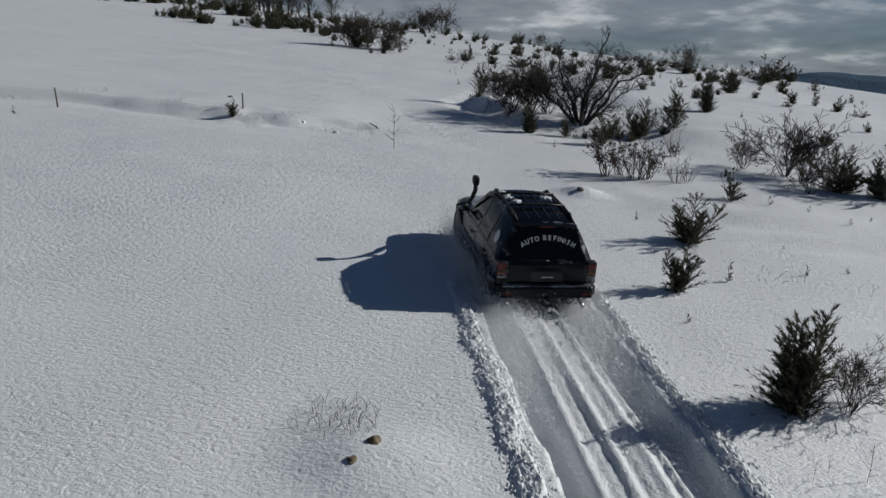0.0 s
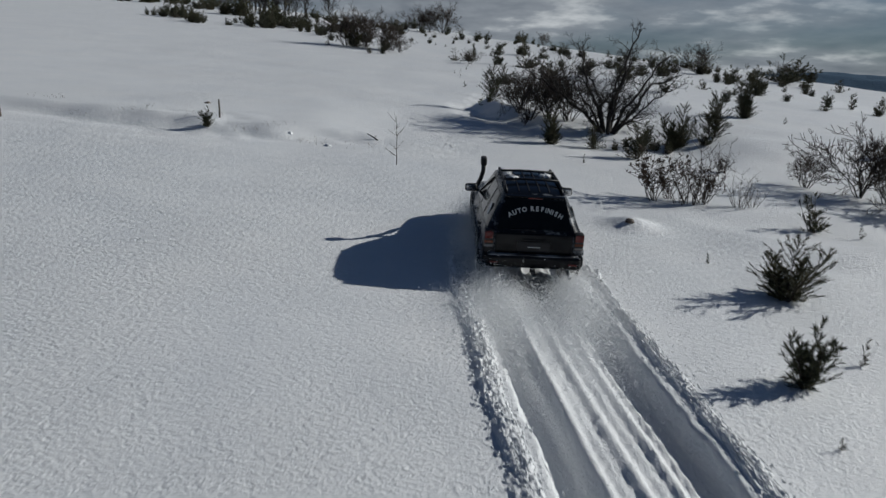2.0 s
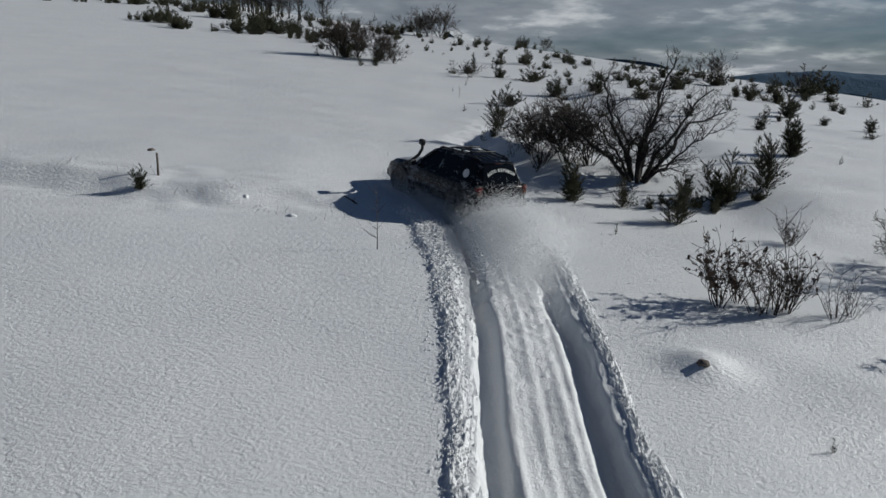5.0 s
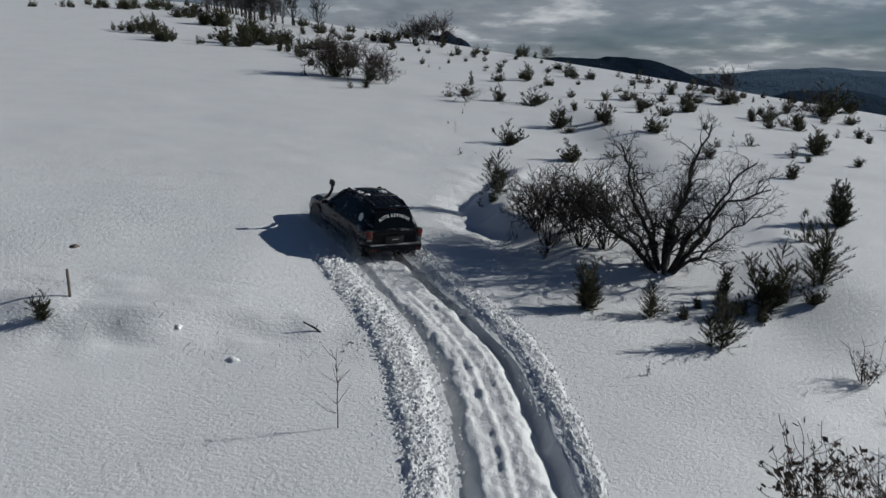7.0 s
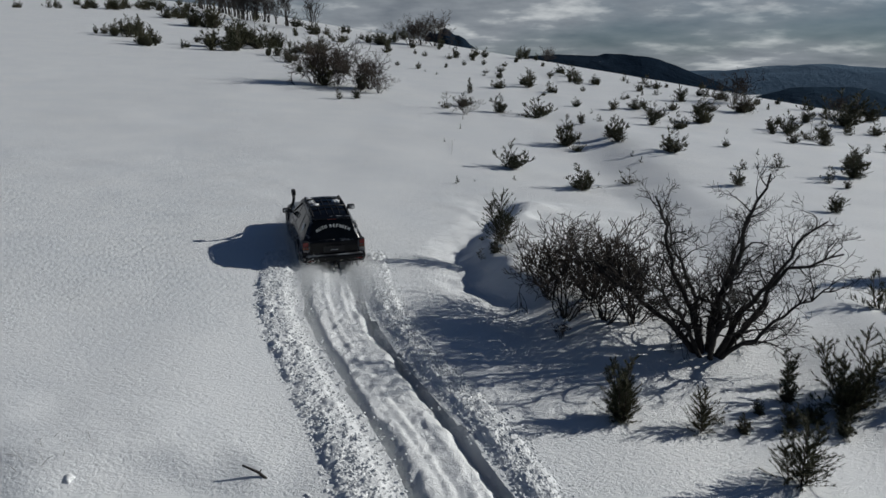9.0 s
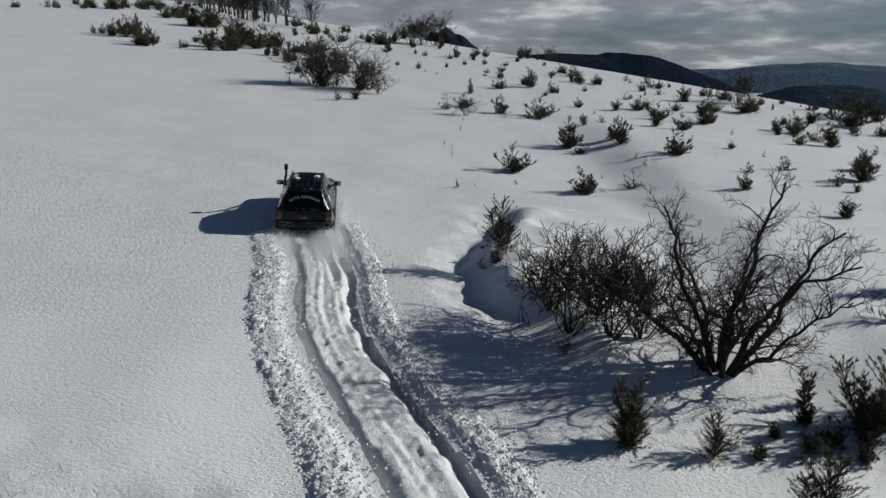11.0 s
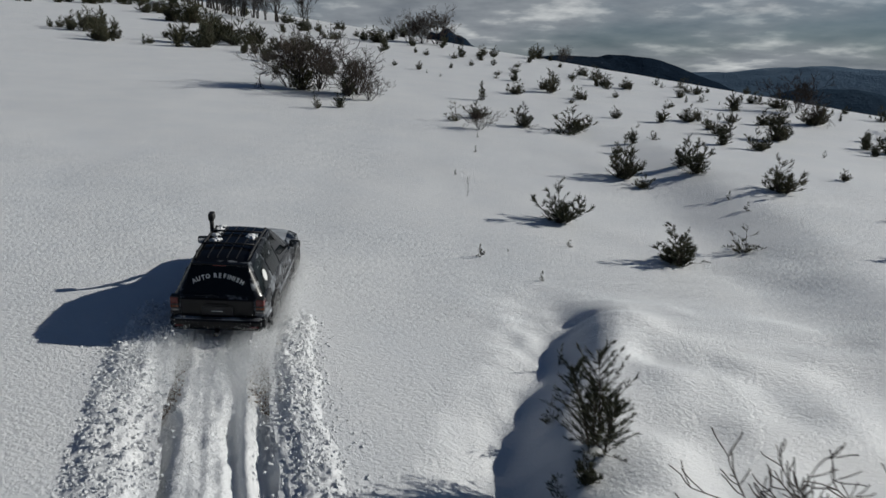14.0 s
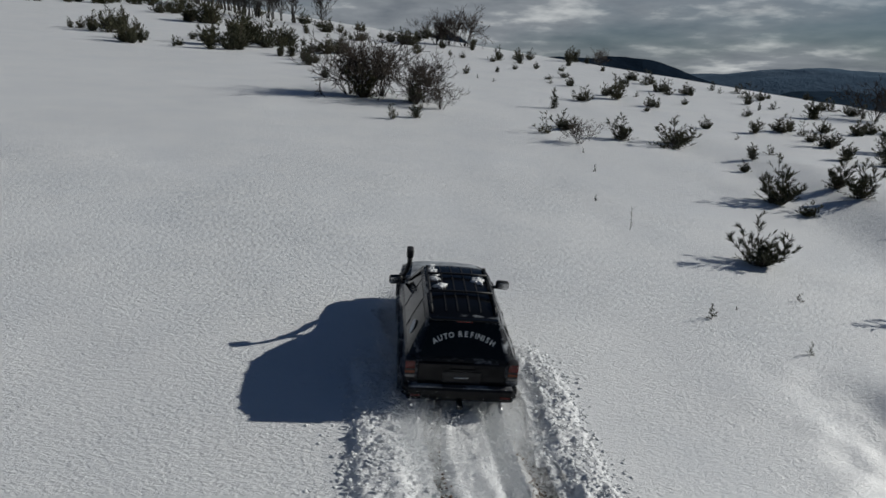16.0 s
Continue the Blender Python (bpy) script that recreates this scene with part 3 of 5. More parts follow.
def wheel(parent, x, y, face):
    """A deep-treaded tyre with lugs on a snow-packed alloy rim."""
    hub = new("wheel", None)
    hub.parent = parent
    tyre = bmesh.new()
    prof = [(-0.12, 0.24), (-0.13, 0.30), (-0.125, 0.355), (-0.10, 0.385), (0.10, 0.385), (0.125, 0.355), (0.13, 0.30), (0.12, 0.24)]
    n = 40
    rings = [[tyre.verts.new((a, r * math.cos(k * 2 * math.pi / n), r * math.sin(k * 2 * math.pi / n))) for k in range(n)] for a, r in prof]
    for p, q in zip(rings, rings[1:]):
        for k in range(n):
            tyre.faces.new((p[k], p[(k + 1) % n], q[(k + 1) % n], q[k]))
    for k in range(30):
        a = k * 12
        m = box(0.055 if k % 2 else -0.055, 0, 0.392, 0.10, 0.045, 0.03, 0.004, 1)
        bmesh.ops.rotate(m, matrix=Euler((radians(a), 0, 0)).to_matrix(), verts=m.verts)
        me = bpy.data.meshes.new("tmp")
        m.to_mesh(me)
        m.free()
        tyre.from_mesh(me)
        bpy.data.meshes.remove(me)
    bmesh.ops.recalc_face_normals(tyre, faces=tyre.faces)
    t = part("tyre", soft(tyre), M_RUBBER, hub, "black deep-treaded tyre")
    rim = bmesh.new()
    rp = [(0.09, 0.245), (0.11, 0.22), (0.07, 0.19), (0.05, 0.10), (0.075, 0.06), (0.075, 0.005)]
    rings = [[rim.verts.new((a * face, r * math.cos(k * 2 * math.pi / n), r * math.sin(k * 2 * math.pi / n))) for k in range(n)] for a, r in rp]
    for p, q in zip(rings, rings[1:]):
        for k in range(n):
            rim.faces.new((p[k], p[(k + 1) % n], q[(k + 1) % n], q[k]))
    for k in range(5):
        sp = box(0.075 * face, 0, 0.145, 0.03, 0.06, 0.16, 0.008, 1)
        bmesh.ops.rotate(sp, matrix=Euler((radians(72 * k), 0, 0)).to_matrix(), verts=sp.verts)
        me = bpy.data.meshes.new("tmp")
        sp.to_mesh(me)
        sp.free()
        rim.from_mesh(me)
        bpy.data.meshes.remove(me)
    bmesh.ops.recalc_face_normals(rim, faces=rim.faces)
    part("rim", soft(rim), M_RIM, hub, "alloy rim packed with snow")
    hub.matrix_basis = pose(x, y, 0.40)
    return hub


def snow_lump(seed, r, squash=0.5):
    """One ragged, flattened cake of snow."""
    bm = bmesh.new()
    bmesh.ops.create_icosphere(bm, subdivisions=4, radius=1)
    for v in bm.verts:
        q = v.co.copy()
        k = 0.8 + 0.75 * noise.noise(Vector((q.x, q.y, 0)) * 2.1 + Vector((seed * 3.7, 0, 0))) + 0.22 * noise.noise(q * 5 + Vector((seed, 2, 0)))
        v.co = Vector((q.x * k * 1.1, q.y * k * 1.3, q.z * squash * (0.5 + 0.5 * k))) * r
    return soft(bm, 80)


def build_car():
    car = new("off_road_car", None)
    tagged(car, "black off-road estate car with snorkel and roof rails, dusted with snow", "car")
    part("body", body_shell(), M_SIDE, car, "black painted body, flanks dusted with powder snow")
    part("roof_skin", patch(lambda u, v, o: top_point(v, u, o), steps(-0.92, 0.92, 8), steps(0.22, -1.84, 14), 0.006), M_PAINT, car, "glossy black roof")
    part("bonnet", patch(lambda u, v, o: top_point(v, u, o), steps(-0.95, 0.95, 8), steps(2.2, 0.98, 8), 0.010), M_BONNET, car, "black bonnet streaked with snow")
    part("windscreen", patch(lambda u, v, o: top_point(v, u, o), steps(-0.92, 0.92, 6), steps(0.86, 0.30, 6), 0.008), M_GLASS, car, "dark windscreen")
    back = part("rear_window", patch(lambda u, v, o: top_point(v, u, o) + Vector((0, -o, 0)), steps(-0.955, 0.955, 8), steps(-1.895, -2.12, 6), 0.010), M_GLASS, car, "dark tinted rear window")
    lettering("AUTO REFINISH", back, M_DECAL, Vector((0, -2.370, 0.682)), 0.86, 0.108, 66)
    part("wiper", tube([(0.02, -2.165, 1.13), (-0.10, -2.15, 1.15), (-0.42, -2.15, 1.14)], [0.014, 0.010, 0.006], 6), M_PLASTIC, back)
    part("brake_light", box(0, -1.895, 1.665, 0.26, 0.03, 0.03, 0.008), M_RED, car, "dark red high brake light")
    part("spoiler", box(0, -1.875, 1.69, 1.06, 0.10, 0.028, 0.012), M_PAINT, car)
    for sg in (1, -1):
        mir = sg < 0
        for name, a, b, lo, hi in (("front_window", 0.44, -0.30, 1.10, 1.88), ("rear_door_window", -0.37, -1.08, 1.10, 1.88), ("quarter_window", -1.20, -1.78, 1.10, 1.86)):
            def fn(u, v, o, a=a, b=b, lo=lo, hi=hi):
                # the front edge of the first window follows the windscreen pillar
                k = (v - lo) / (hi - lo)
                y = a + (b - a) * u
                if a > 0.4:
                    y = a + 0.34 * (1 - k) - 0.10 + (b - (a + 0.34 * (1 - k) - 0.10)) * u
                if a < -1.1:
                    y = a + ((b - 0.20 * (1 - k)) - a) * u
                return side_point(y, v, o)
            w = part(name, patch(fn, steps(0, 1, 5), steps(lo, hi, 5), 0.007, mir), M_SIDEGLASS if a < -0.3 else M_GLASS, car, "dark tinted side window" + (", frosted with snow" if a < -0.3 else ""))
            if name == "quarter_window":
                p = side_point(-1.5, 1.40, 0.016)
                disc = bmesh.new()
                bmesh.ops.create_cone(disc, cap_ends=True, segments=24, radius1=0.12, radius2=0.12, depth=0.006)
                bmesh.ops.rotate(disc, matrix=Euler((0, radians(70 * sg), 0)).to_matrix(), verts=disc.verts)
                bmesh.ops.translate(disc, vec=(p.x * sg, p.y, p.z), verts=disc.verts)
                part("sticker", disc, M_DECAL, w, "round white sticker")
        part("moulding", patch(lambda u, v, o: side_point(u, v, o), steps(1.05, -1.0, 10), steps(0.36, 0.50, 3), 0.022, mir), M_TRIMGREY, car, "grey side moulding with snow on it")
        part("sill_cladding", patch(lambda u, v, o: side_point(u, v, o), steps(1.0, -0.95, 6), steps(0.02, 0.16, 2), 0.02, mir), M_PLASTIC, car)
        part("rear_moulding", patch(lambda u, v, o: side_point(u, v, o), steps(-1.75, -2.12, 4), steps(0.34, 0.48, 3), 0.020, mir), M_TRIMGREY, car, "grey side moulding with snow on it")
        for y in (0.30, -0.78):
            p = side_point(y - 0.32, 0.80, 0.025)
            part("door_handle", box(p.x * sg, p.y, p.z, 0.03, 0.17, 0.035, 0.012), M_PLASTIC, car)
        for y in (0.82, -0.335, -1.14):
            part("door_gap", patch(lambda u, v, o: side_point(u, v, o), (y - 0.006, y + 0.006), steps(0.05, 1.0, 8), 0.0025, mir), M_PLASTIC, car)
        # lights at the corners: red over amber over clear, wrapped round the edge
        lamp = new("tail_light", None)
        lamp.parent = car
        tagged(lamp, "red tail lamp with amber and clear fields")
        part("housing", box(0.80 * sg, -2.125, 0.97, 0.17, 0.17, 0.32, 0.03), M_PLASTIC, lamp)
        part("red_lens", box(0.803 * sg, -2.128, 1.04, 0.165, 0.175, 0.155, 0.03), M_RED, lamp, "dark red lens")
        part("amber_lens", box(0.803 * sg, -2.128, 0.925, 0.162, 0.172, 0.065, 0.02), M_AMBER, lamp, "amber lens")
        part("clear_lens", box(0.803 * sg, -2.128, 0.855, 0.160, 0.170, 0.060, 0.02), M_CLEAR, lamp, "pale lens")
        part("headlight", box(0.56 * sg, 2.24, 0.80, 0.34, 0.10, 0.17, 0.03), M_CLEAR, car, "clear headlamp")
        # mirror: housing, arm and glass
        mirror = new("door_mirror", None)
        mirror.parent = car
        tagged(mirror, "black door mirror")
        part("housing", box(1.02 * sg, 0.70, 1.19, 0.25, 0.12, 0.165, 0.045, 3, turn=(0, 0, -8 * sg)), M_PLASTIC, mirror)
        part("arm", box(0.90 * sg, 0.72, 1.13, 0.12, 0.07, 0.05, 0.015), M_PLASTIC, mirror)
        part("mirror_glass", box(1.02 * sg, 0.642, 1.19, 0.20, 0.012, 0.12, 0.004, turn=(0, 0, -8 * sg)), M_CHROME, mirror, "silvered mirror")
        # wheel arches: dark wells with flares standing proud
        for y in (1.36, -1.33):
            arch = bmesh.new()
            n = 14
            for r0, r1, x0, x1 in ((0.44, 0.51, 0.90, 0.965),):
                rows = []
                for k in range(n + 1):
                    a = math.pi * (-0.06 + 1.12 * k / n)
                    rows.append([arch.verts.new((x * sg, y + r * math.cos(a), 0.42 + r * math.sin(a))) for x, r in ((x0, r0), (x1, r0), (x1, r1 - 0.015), (x0, r1))])
                for p, q in zip(rows, rows[1:]):
                    for k in range(4):
                        arch.faces.new((p[k], p[(k + 1) % 4], q[(k + 1) % 4], q[k]))
            bmesh.ops.recalc_face_normals(arch, faces=arch.faces)
            part("wheel_arch", soft(arch), M_PLASTIC, car)
            well = bmesh.new()
            bmesh.ops.create_cone(well, cap_ends=True, segments=28, radius1=0.445, radius2=0.445, depth=0.30)
            bmesh.ops.rotate(well, matrix=Euler((0, radians(90), 0)).to_matrix(), verts=well.verts)
            bmesh.ops.translate(well, vec=(0.802 * sg, y, 0.42), verts=well.verts)
            part("wheel_well", soft(well), M_PLASTIC, car, "dark wheel well")
        # roof rail on three feet
        rail = part("roof_rail", tube([(0.50 * sg, 0.10, 1.735), (0.512 * sg, -0.05, 1.77), (0.515 * sg, -0.5, 1.795), (0.515 * sg, -1.1, 1.795), (0.512 * sg, -1.55, 1.765), (0.50 * sg, -1.72, 1.73)], [0.018, 0.024, 0.024, 0.024, 0.024, 0.018], 8), M_PLASTIC, car, "black roof rail")
        for y in (-0.05, -0.8, -1.5):
            part("rail_foot", box(0.512 * sg, y, 1.775, 0.045, 0.10, 0.06, 0.012), M_PLASTIC, rail)
    for y in (-0.42, -1.15):
        part("cross_bar", tube([(-0.515, y, 1.825), (-0.2, y, 1.835), (0.2, y, 1.835), (0.515, y, 1.825)], 0.018, 8, flat=1.6), M_PLASTIC, car, "black roof cross bar")
    for x in (-0.28, -0.095, 0.095, 0.28):
        part("roof_rib", patch(lambda u, v, o, x=x: top_point(v, x / 0.56 + u, o), (-0.018, 0.018), steps(0.05, -1.70, 10), 0.016), M_PLASTIC, car, "ribbed roof strip")
    # tailgate and rear bumper
    gate = part("tailgate", box(0, -2.185, 0.88, 1.36, 0.05, 0.42, 0.022, 3), M_PAINT, car, "black tailgate")
    part("plate_recess", box(0, -2.212, 0.86, 0.60, 0.012, 0.19, 0.02), M_PLASTIC, gate)
    part("plate_bar", box(0, -2.226, 0.855, 0.22, 0.008, 0.014, 0.003), M_DECAL, gate, "pale bar on a dark plate")
    part("gate_handle", box(0, -2.22, 0.985, 0.42, 0.03, 0.045, 0.012), M_PAINT, gate)
    bumper = part("rear_bumper", box(0, -2.20, 0.60, 1.70, 0.24, 0.24, 0.06, 3), M_PAINT, car, "black rear bumper")
    part("bumper_step", box(0, -2.22, 0.715, 1.62, 0.16, 0.022, 0.009), M_TRIMGREY, bumper, "grey step on the bumper, dusted with snow")
    for sg in (1, -1):
        part("bumper_corner", box(0.80 * sg, -2.03, 0.61, 0.22, 0.42, 0.22, 0.06, 3), M_PAINT, bumper)
        part("reflector", box(0.70 * sg, -2.325, 0.585, 0.16, 0.012, 0.035, 0.005), M_RED, bumper, "red reflector")
    part("exhaust", tube([(0.66, -1.9, 0.40), (0.66, -2.30, 0.38), (0.665, -2.36, 0.35)], 0.035, 10), M_RIM, bumper, "steel exhaust tip")
    part("tow_hitch", box(0, -2.34, 0.44, 0.09, 0.16, 0.07, 0.012), M_PLASTIC, bumper)
    front = part("front_bumper", box(0, 2.24, 0.57, 1.60, 0.26, 0.26, 0.07, 3), M_PLASTIC, car, "black front bumper")
    grille = part("grille", box(0, 2.30, 0.80, 0.74, 0.06, 0.17, 0.02), M_PLASTIC, car)
    for k in range(7):
        part("grille_slot", box(-0.27 + 0.09 * k, 2.333, 0.80, 0.045, 0.01, 0.12, 0.004), M_RIM, grille)
    # snorkel: from the wing up the left pillar to a ram head
    sn = part("snorkel", tube([(-0.86, 1.35, 1.00), (-0.90, 1.18, 1.08), (-0.88, 0.98, 1.16), (-0.82, 0.70, 1.40), (-0.79, 0.60, 1.58), (-0.79, 0.59, 1.70)], [0.045, 0.05, 0.048, 0.045, 0.045, 0.048], 10), M_PLASTIC, car, "black snorkel pipe")
    part("ram_head", box(-0.79, 0.62, 1.785, 0.125, 0.20, 0.17, 0.035, 3, turn=(8, 0, 0)), M_PLASTIC, sn, "black snorkel head")
    # lumps of snow left on the roof and the bonnet
    for k, (x, y, r) in enumerate(((-0.42, -0.12, 0.09), (-0.38, -0.32, 0.08), (-0.40, -0.55, 0.08), (-0.32, -0.85, 0.10), (-0.43, 0.10, 0.07), (0.34, -0.58, 0.11), (0.36, -0.48, 0.07), (-0.30, 0.95, 0.16), (0.2, 1.15, 0.14))):
        lump = part("snow_lump", snow_lump(k, r, 0.45), M_CHURN, car, "lump of snow")
        p = top_point(y, x / 0.57)
        lump.matrix_basis = pose(x, y, p.z + 0.012)
    wheels = [wheel(car, 0.80 * sg, y, sg) for sg in (1, -1) for y in (1.36, -1.33)]
    return car, wheels


CAR, WHEELS = build_car()

# ---- the track: crust pressed down by the wheels, and snow thrown out beside it ----
def path_at(s):
    p = np.array([np.interp(s, PATH_S, PATH[:, i]) for i in (0, 1)])
    d = np.array([np.interp(s, PATH_S, PATH_T[:, i]) for i in (0, 1)])
    return p, d / np.linalg.norm(d)


def when(s):
    """Seconds at which the middle of the car comes by."""
    return float(np.interp(s, CAR_S, CAR_T))


TRACK = new("snow_track", None)
tagged(TRACK, "fresh wheel track pressed into deep snow, with lumpy banks thrown up beside it", "snow", kind="stuff")
SLABS, BERMS = [], []


def build_slabs():
    """Strips of untouched crust that fill the track until the car presses them down."""
    s0, long = CAR_S[0] + 0.4, 0.5
    k = 0
    while s0 + k * long < END_S + 0.1:
        a = s0 + k * long
        b = a + long
        us = np.linspace(-HALF - 0.05, HALF + 0.05, 27)
        ss = np.linspace(a, b, 6)
        top = []
        for s in ss:
            p, d = path_at(s)
            n = np.array([d[1], -d[0]])
            q = p + us[:, None] * n
            top.append(np.c_[q, virgin(q[:, 0], q[:, 1]) + 0.003])
        top = np.array(top)
        low = top.copy()
        low[..., 2] -= 0.10
        nv = len(us) * len(ss)
        verts = np.vstack([top.reshape(-1, 3), low.reshape(-1, 3)])
        faces = grid_faces(len(us), len(ss))
        faces = [f[::-1] for f in faces] + [[i + nv for i in f] for f in faces]
        me = mesh_of("snow_slab", verts, faces, M_SNOW)
        ob = part("snow_slab", me, None, TRACK)
        SLABS.append((ob, a + long / 2))
        k += 1


def clod_mesh(seed):
    """A heap of broken snow: a lumpy mound with loose clods on it."""
    rng = np.random.default_rng(seed)
    nu, nv = 38, 34
    U, V = np.meshgrid(np.linspace(-0.62, 0.62, nu), np.linspace(-0.55, 0.55, nv))
    mound = np.exp(-(U / 0.36) ** 4) * np.clip(1 - (V / 0.56) ** 4, 0, 1)
    lump = 0.55 + 0.42 * vnoise(U * 4 + seed * 7, V * 4, seed) + 0.30 * vnoise(U * 9, V * 9 + seed, seed + 3) + 0.16 * vnoise(U * 19, V * 19, seed + 5)
    Z = mound * (0.07 + 0.15 * np.clip(lump, 0, 2)) - 0.055
    verts, faces = [np.stack([U.ravel(), V.ravel(), Z.ravel()], 1)], grid_faces(nu, nv)
    count = nu * nv
    ico = bmesh.new()
    bmesh.ops.create_icosphere(ico, subdivisions=1, radius=1)
    iv = np.array([v.co[:] for v in ico.verts])
    fi = [[v.index for v in f.verts] for f in ico.faces]
    ico.free()
    for k in range(85):
        r = rng.uniform(0.010, 0.034)
        u, v = rng.normal(0, 0.30), rng.uniform(-0.5, 0.5)
        z = 0.20 * math.exp(-(u / 0.36) ** 4) * rng.uniform(0.2, 0.95)
        jit = 1 + 0.2 * rng.uniform(-1, 1, (len(iv), 1))
        verts.append(iv * jit * r * np.array([1, rng.uniform(0.7, 1.3), 0.8]) + [u, v, z])
        faces += [[i + count for i in f] for f in fi]
        count += len(iv)
    return mesh_of("berm", np.vstack(verts), faces, M_CHURN)


def build_berms():
    kinds = [clod_mesh(k) for k in range(7)]
    rng = random.Random(4)
    s, k = 3.0, 0
    while s < CAR_S[-1] - 0.6:
        p, d = path_at(s)
        n = np.array([d[1], -d[0]])
        for sg in (-1, 1):
            off = sg * (HALF + 0.10 + rng.uniform(-0.04, 0.06))
            # in the bends the outer side is thrown wider
            wide = 0.55 + (-0.06 + 0.9 * float(step01((s - 21) / 11)) if sg < 0 else -0.22 + 0.7 * float(step01((s - 24) / 9))) + rng.uniform(-0.10, 0.10)
            q = p + n * (off + sg * 0.18 * wide)
            ob = part("berm", kinds[rng.randrange(7)], None, TRACK)
            z = height(q[0], q[1])
            m = pose(q[0], q[1], z, 4.28, 4.62, 0) @ pose(0, 0, 0, 0, 0, math.degrees(math.atan2(-d[0], d[1])) + rng.choice((0, 180)) + rng.uniform(-6, 6)) @ Matrix.Diagonal((wide * 0.8, 1.0, rng.uniform(0.5, 0.85) * (0.48 + 0.42 * wide), 1))
            ob.matrix_basis = m
            BERMS.append((ob, s, q[0], q[1], z, m))
        s += 0.31
        k += 1


build_slabs()
build_berms()


def build_soil():
    """Crumbs of soil that the spinning wheels dug up, lying in the ruts near the end."""
    rng = np.random.default_rng(77)
    ico = bmesh.new()
    bmesh.ops.create_icosphere(ico, subdivisions=1, radius=1)
    iv = np.array([v.co[:] for v in ico.verts])
    fi = [[v.index for v in f.verts] for f in ico.faces]
    ico.free()
    verts, faces = [], []
    for k in range(2200):
        s = rng.uniform(CAR_S[20] - 3.0, CAR_S[-1] - 1.6)
        u = rng.choice((-1, 1)) * min(max(rng.normal(0.80, 0.11), 0.55), 0.70 + 0.22 * rng.random())
        p, d = path_at(s)
        q = p + np.array([d[1], -d[0]]) * u
        z = height(q[0], q[1]) - float(trench(np.array([s]), np.array([u]))[0])
        n = len(verts)
        verts.extend(iv * (1 + 0.3 * rng.uniform(-1, 1, (len(iv), 1))) * rng.uniform(0.008, 0.028) + [q[0], q[1], z + 0.004])
        faces.extend([[i + n for i in f] for f in fi])
    tagged(part("soil_crumbs", mesh_of("soil_crumbs", verts, faces, M_SOIL), None, TRACK, "brown soil crumbs dug up in the ruts"), kind="stuff")


build_soil()


# ---- powder thrown up by the wheels: clouds of loose flakes ----
def flake_cloud(name, seed, count, shape, size):
    """Tiny flakes strewn by shape(rng), which gives a point."""
    rng = np.random.default_rng(seed)
    pts = shape(rng, count)
    r = rng.uniform(0.6, 1.25, (count, 1, 1)) * size * (1 + 1.6 * (rng.random((count, 1, 1)) > 0.992))
    v = (pts[:, None, :] + rng.normal(0, 0.8, (count, 3, 3)) * r).reshape(-1, 3)
    f = np.arange(count * 3).reshape(-1, 3)
    return mesh_of(name, v, f.tolist(), M_POWDER, smooth=False)


def powder_material():
    """Loose flakes: lit from either side."""
    m = bpy.data.materials.new("powder_snow")
    m.use_nodes = True
    nt = m.node_tree
    nt.nodes.clear()
    out, mix = nt.nodes.new("ShaderNodeOutputMaterial"), nt.nodes.new("ShaderNodeMixShader")
    a, b = nt.nodes.new("ShaderNodeBsdfDiffuse"), nt.nodes.new("ShaderNodeBsdfTranslucent")
    for n in (a, b):
        n.inputs["Color"].default_value = (0.88, 0.89, 0.90, 1)
    nt.links.new(a.outputs[0], mix.inputs[1])
    nt.links.new(b.outputs[0], mix.inputs[2])
    nt.links.new(mix.outputs[0], out.inputs[0])
    return m


M_POWDER = powder_material()


def tail_shape(rng, n):
    """Low trailing plume behind a wheel: y runs back from the wheel."""
    y = -np.abs(rng.gamma(1.7, 0.85, n))
    w = 0.14 + 0.14 * -y
    z = np.abs(rng.normal(0, 0.16, n)) * (1 + 0.5 * -y) * np.exp(y * 0.25)
    return np.stack([rng.normal(0, 1, n) * w, y, z], 1)


def side_shape(rng, n):
    """Curtain of powder along a flank."""
    y = rng.uniform(-2.1, 2.2, n)
    z = rng.gamma(1.6, 0.16, n)
    return np.stack([rng.gamma(1.5, 0.13, n) - 0.05, y, z], 1)


def plume_shape(rng, n):
    """A billowing cloud several metres long."""
    y = -rng.gamma(2.6, 0.72, n)
    puff = np.round(rng.uniform(0, 7, n))
    z = np.abs(rng.normal(0.32, 0.30, n)) * (1.15 - 0.08 * -y) + 0.08 * np.sin(puff * 2.1)
    x = rng.normal(0, 0.48, n) + 0.22 * np.sin(puff * 1.7)
    return np.stack([x, y, np.maximum(z, 0)], 1)


SPRAY_TAIL = flake_cloud("spray_tail", 1, 110000, tail_shape, 0.008)
SPRAY_SIDE = flake_cloud("spray_side", 2, 60000, side_shape, 0.0065)
SPRAY_PLUME = flake_cloud("spray_plume", 3, 330000, plume_shape, 0.011)


def spray(mesh, label):
    return tagged(new("snow_spray", mesh), label, "snow spray", kind="stuff")

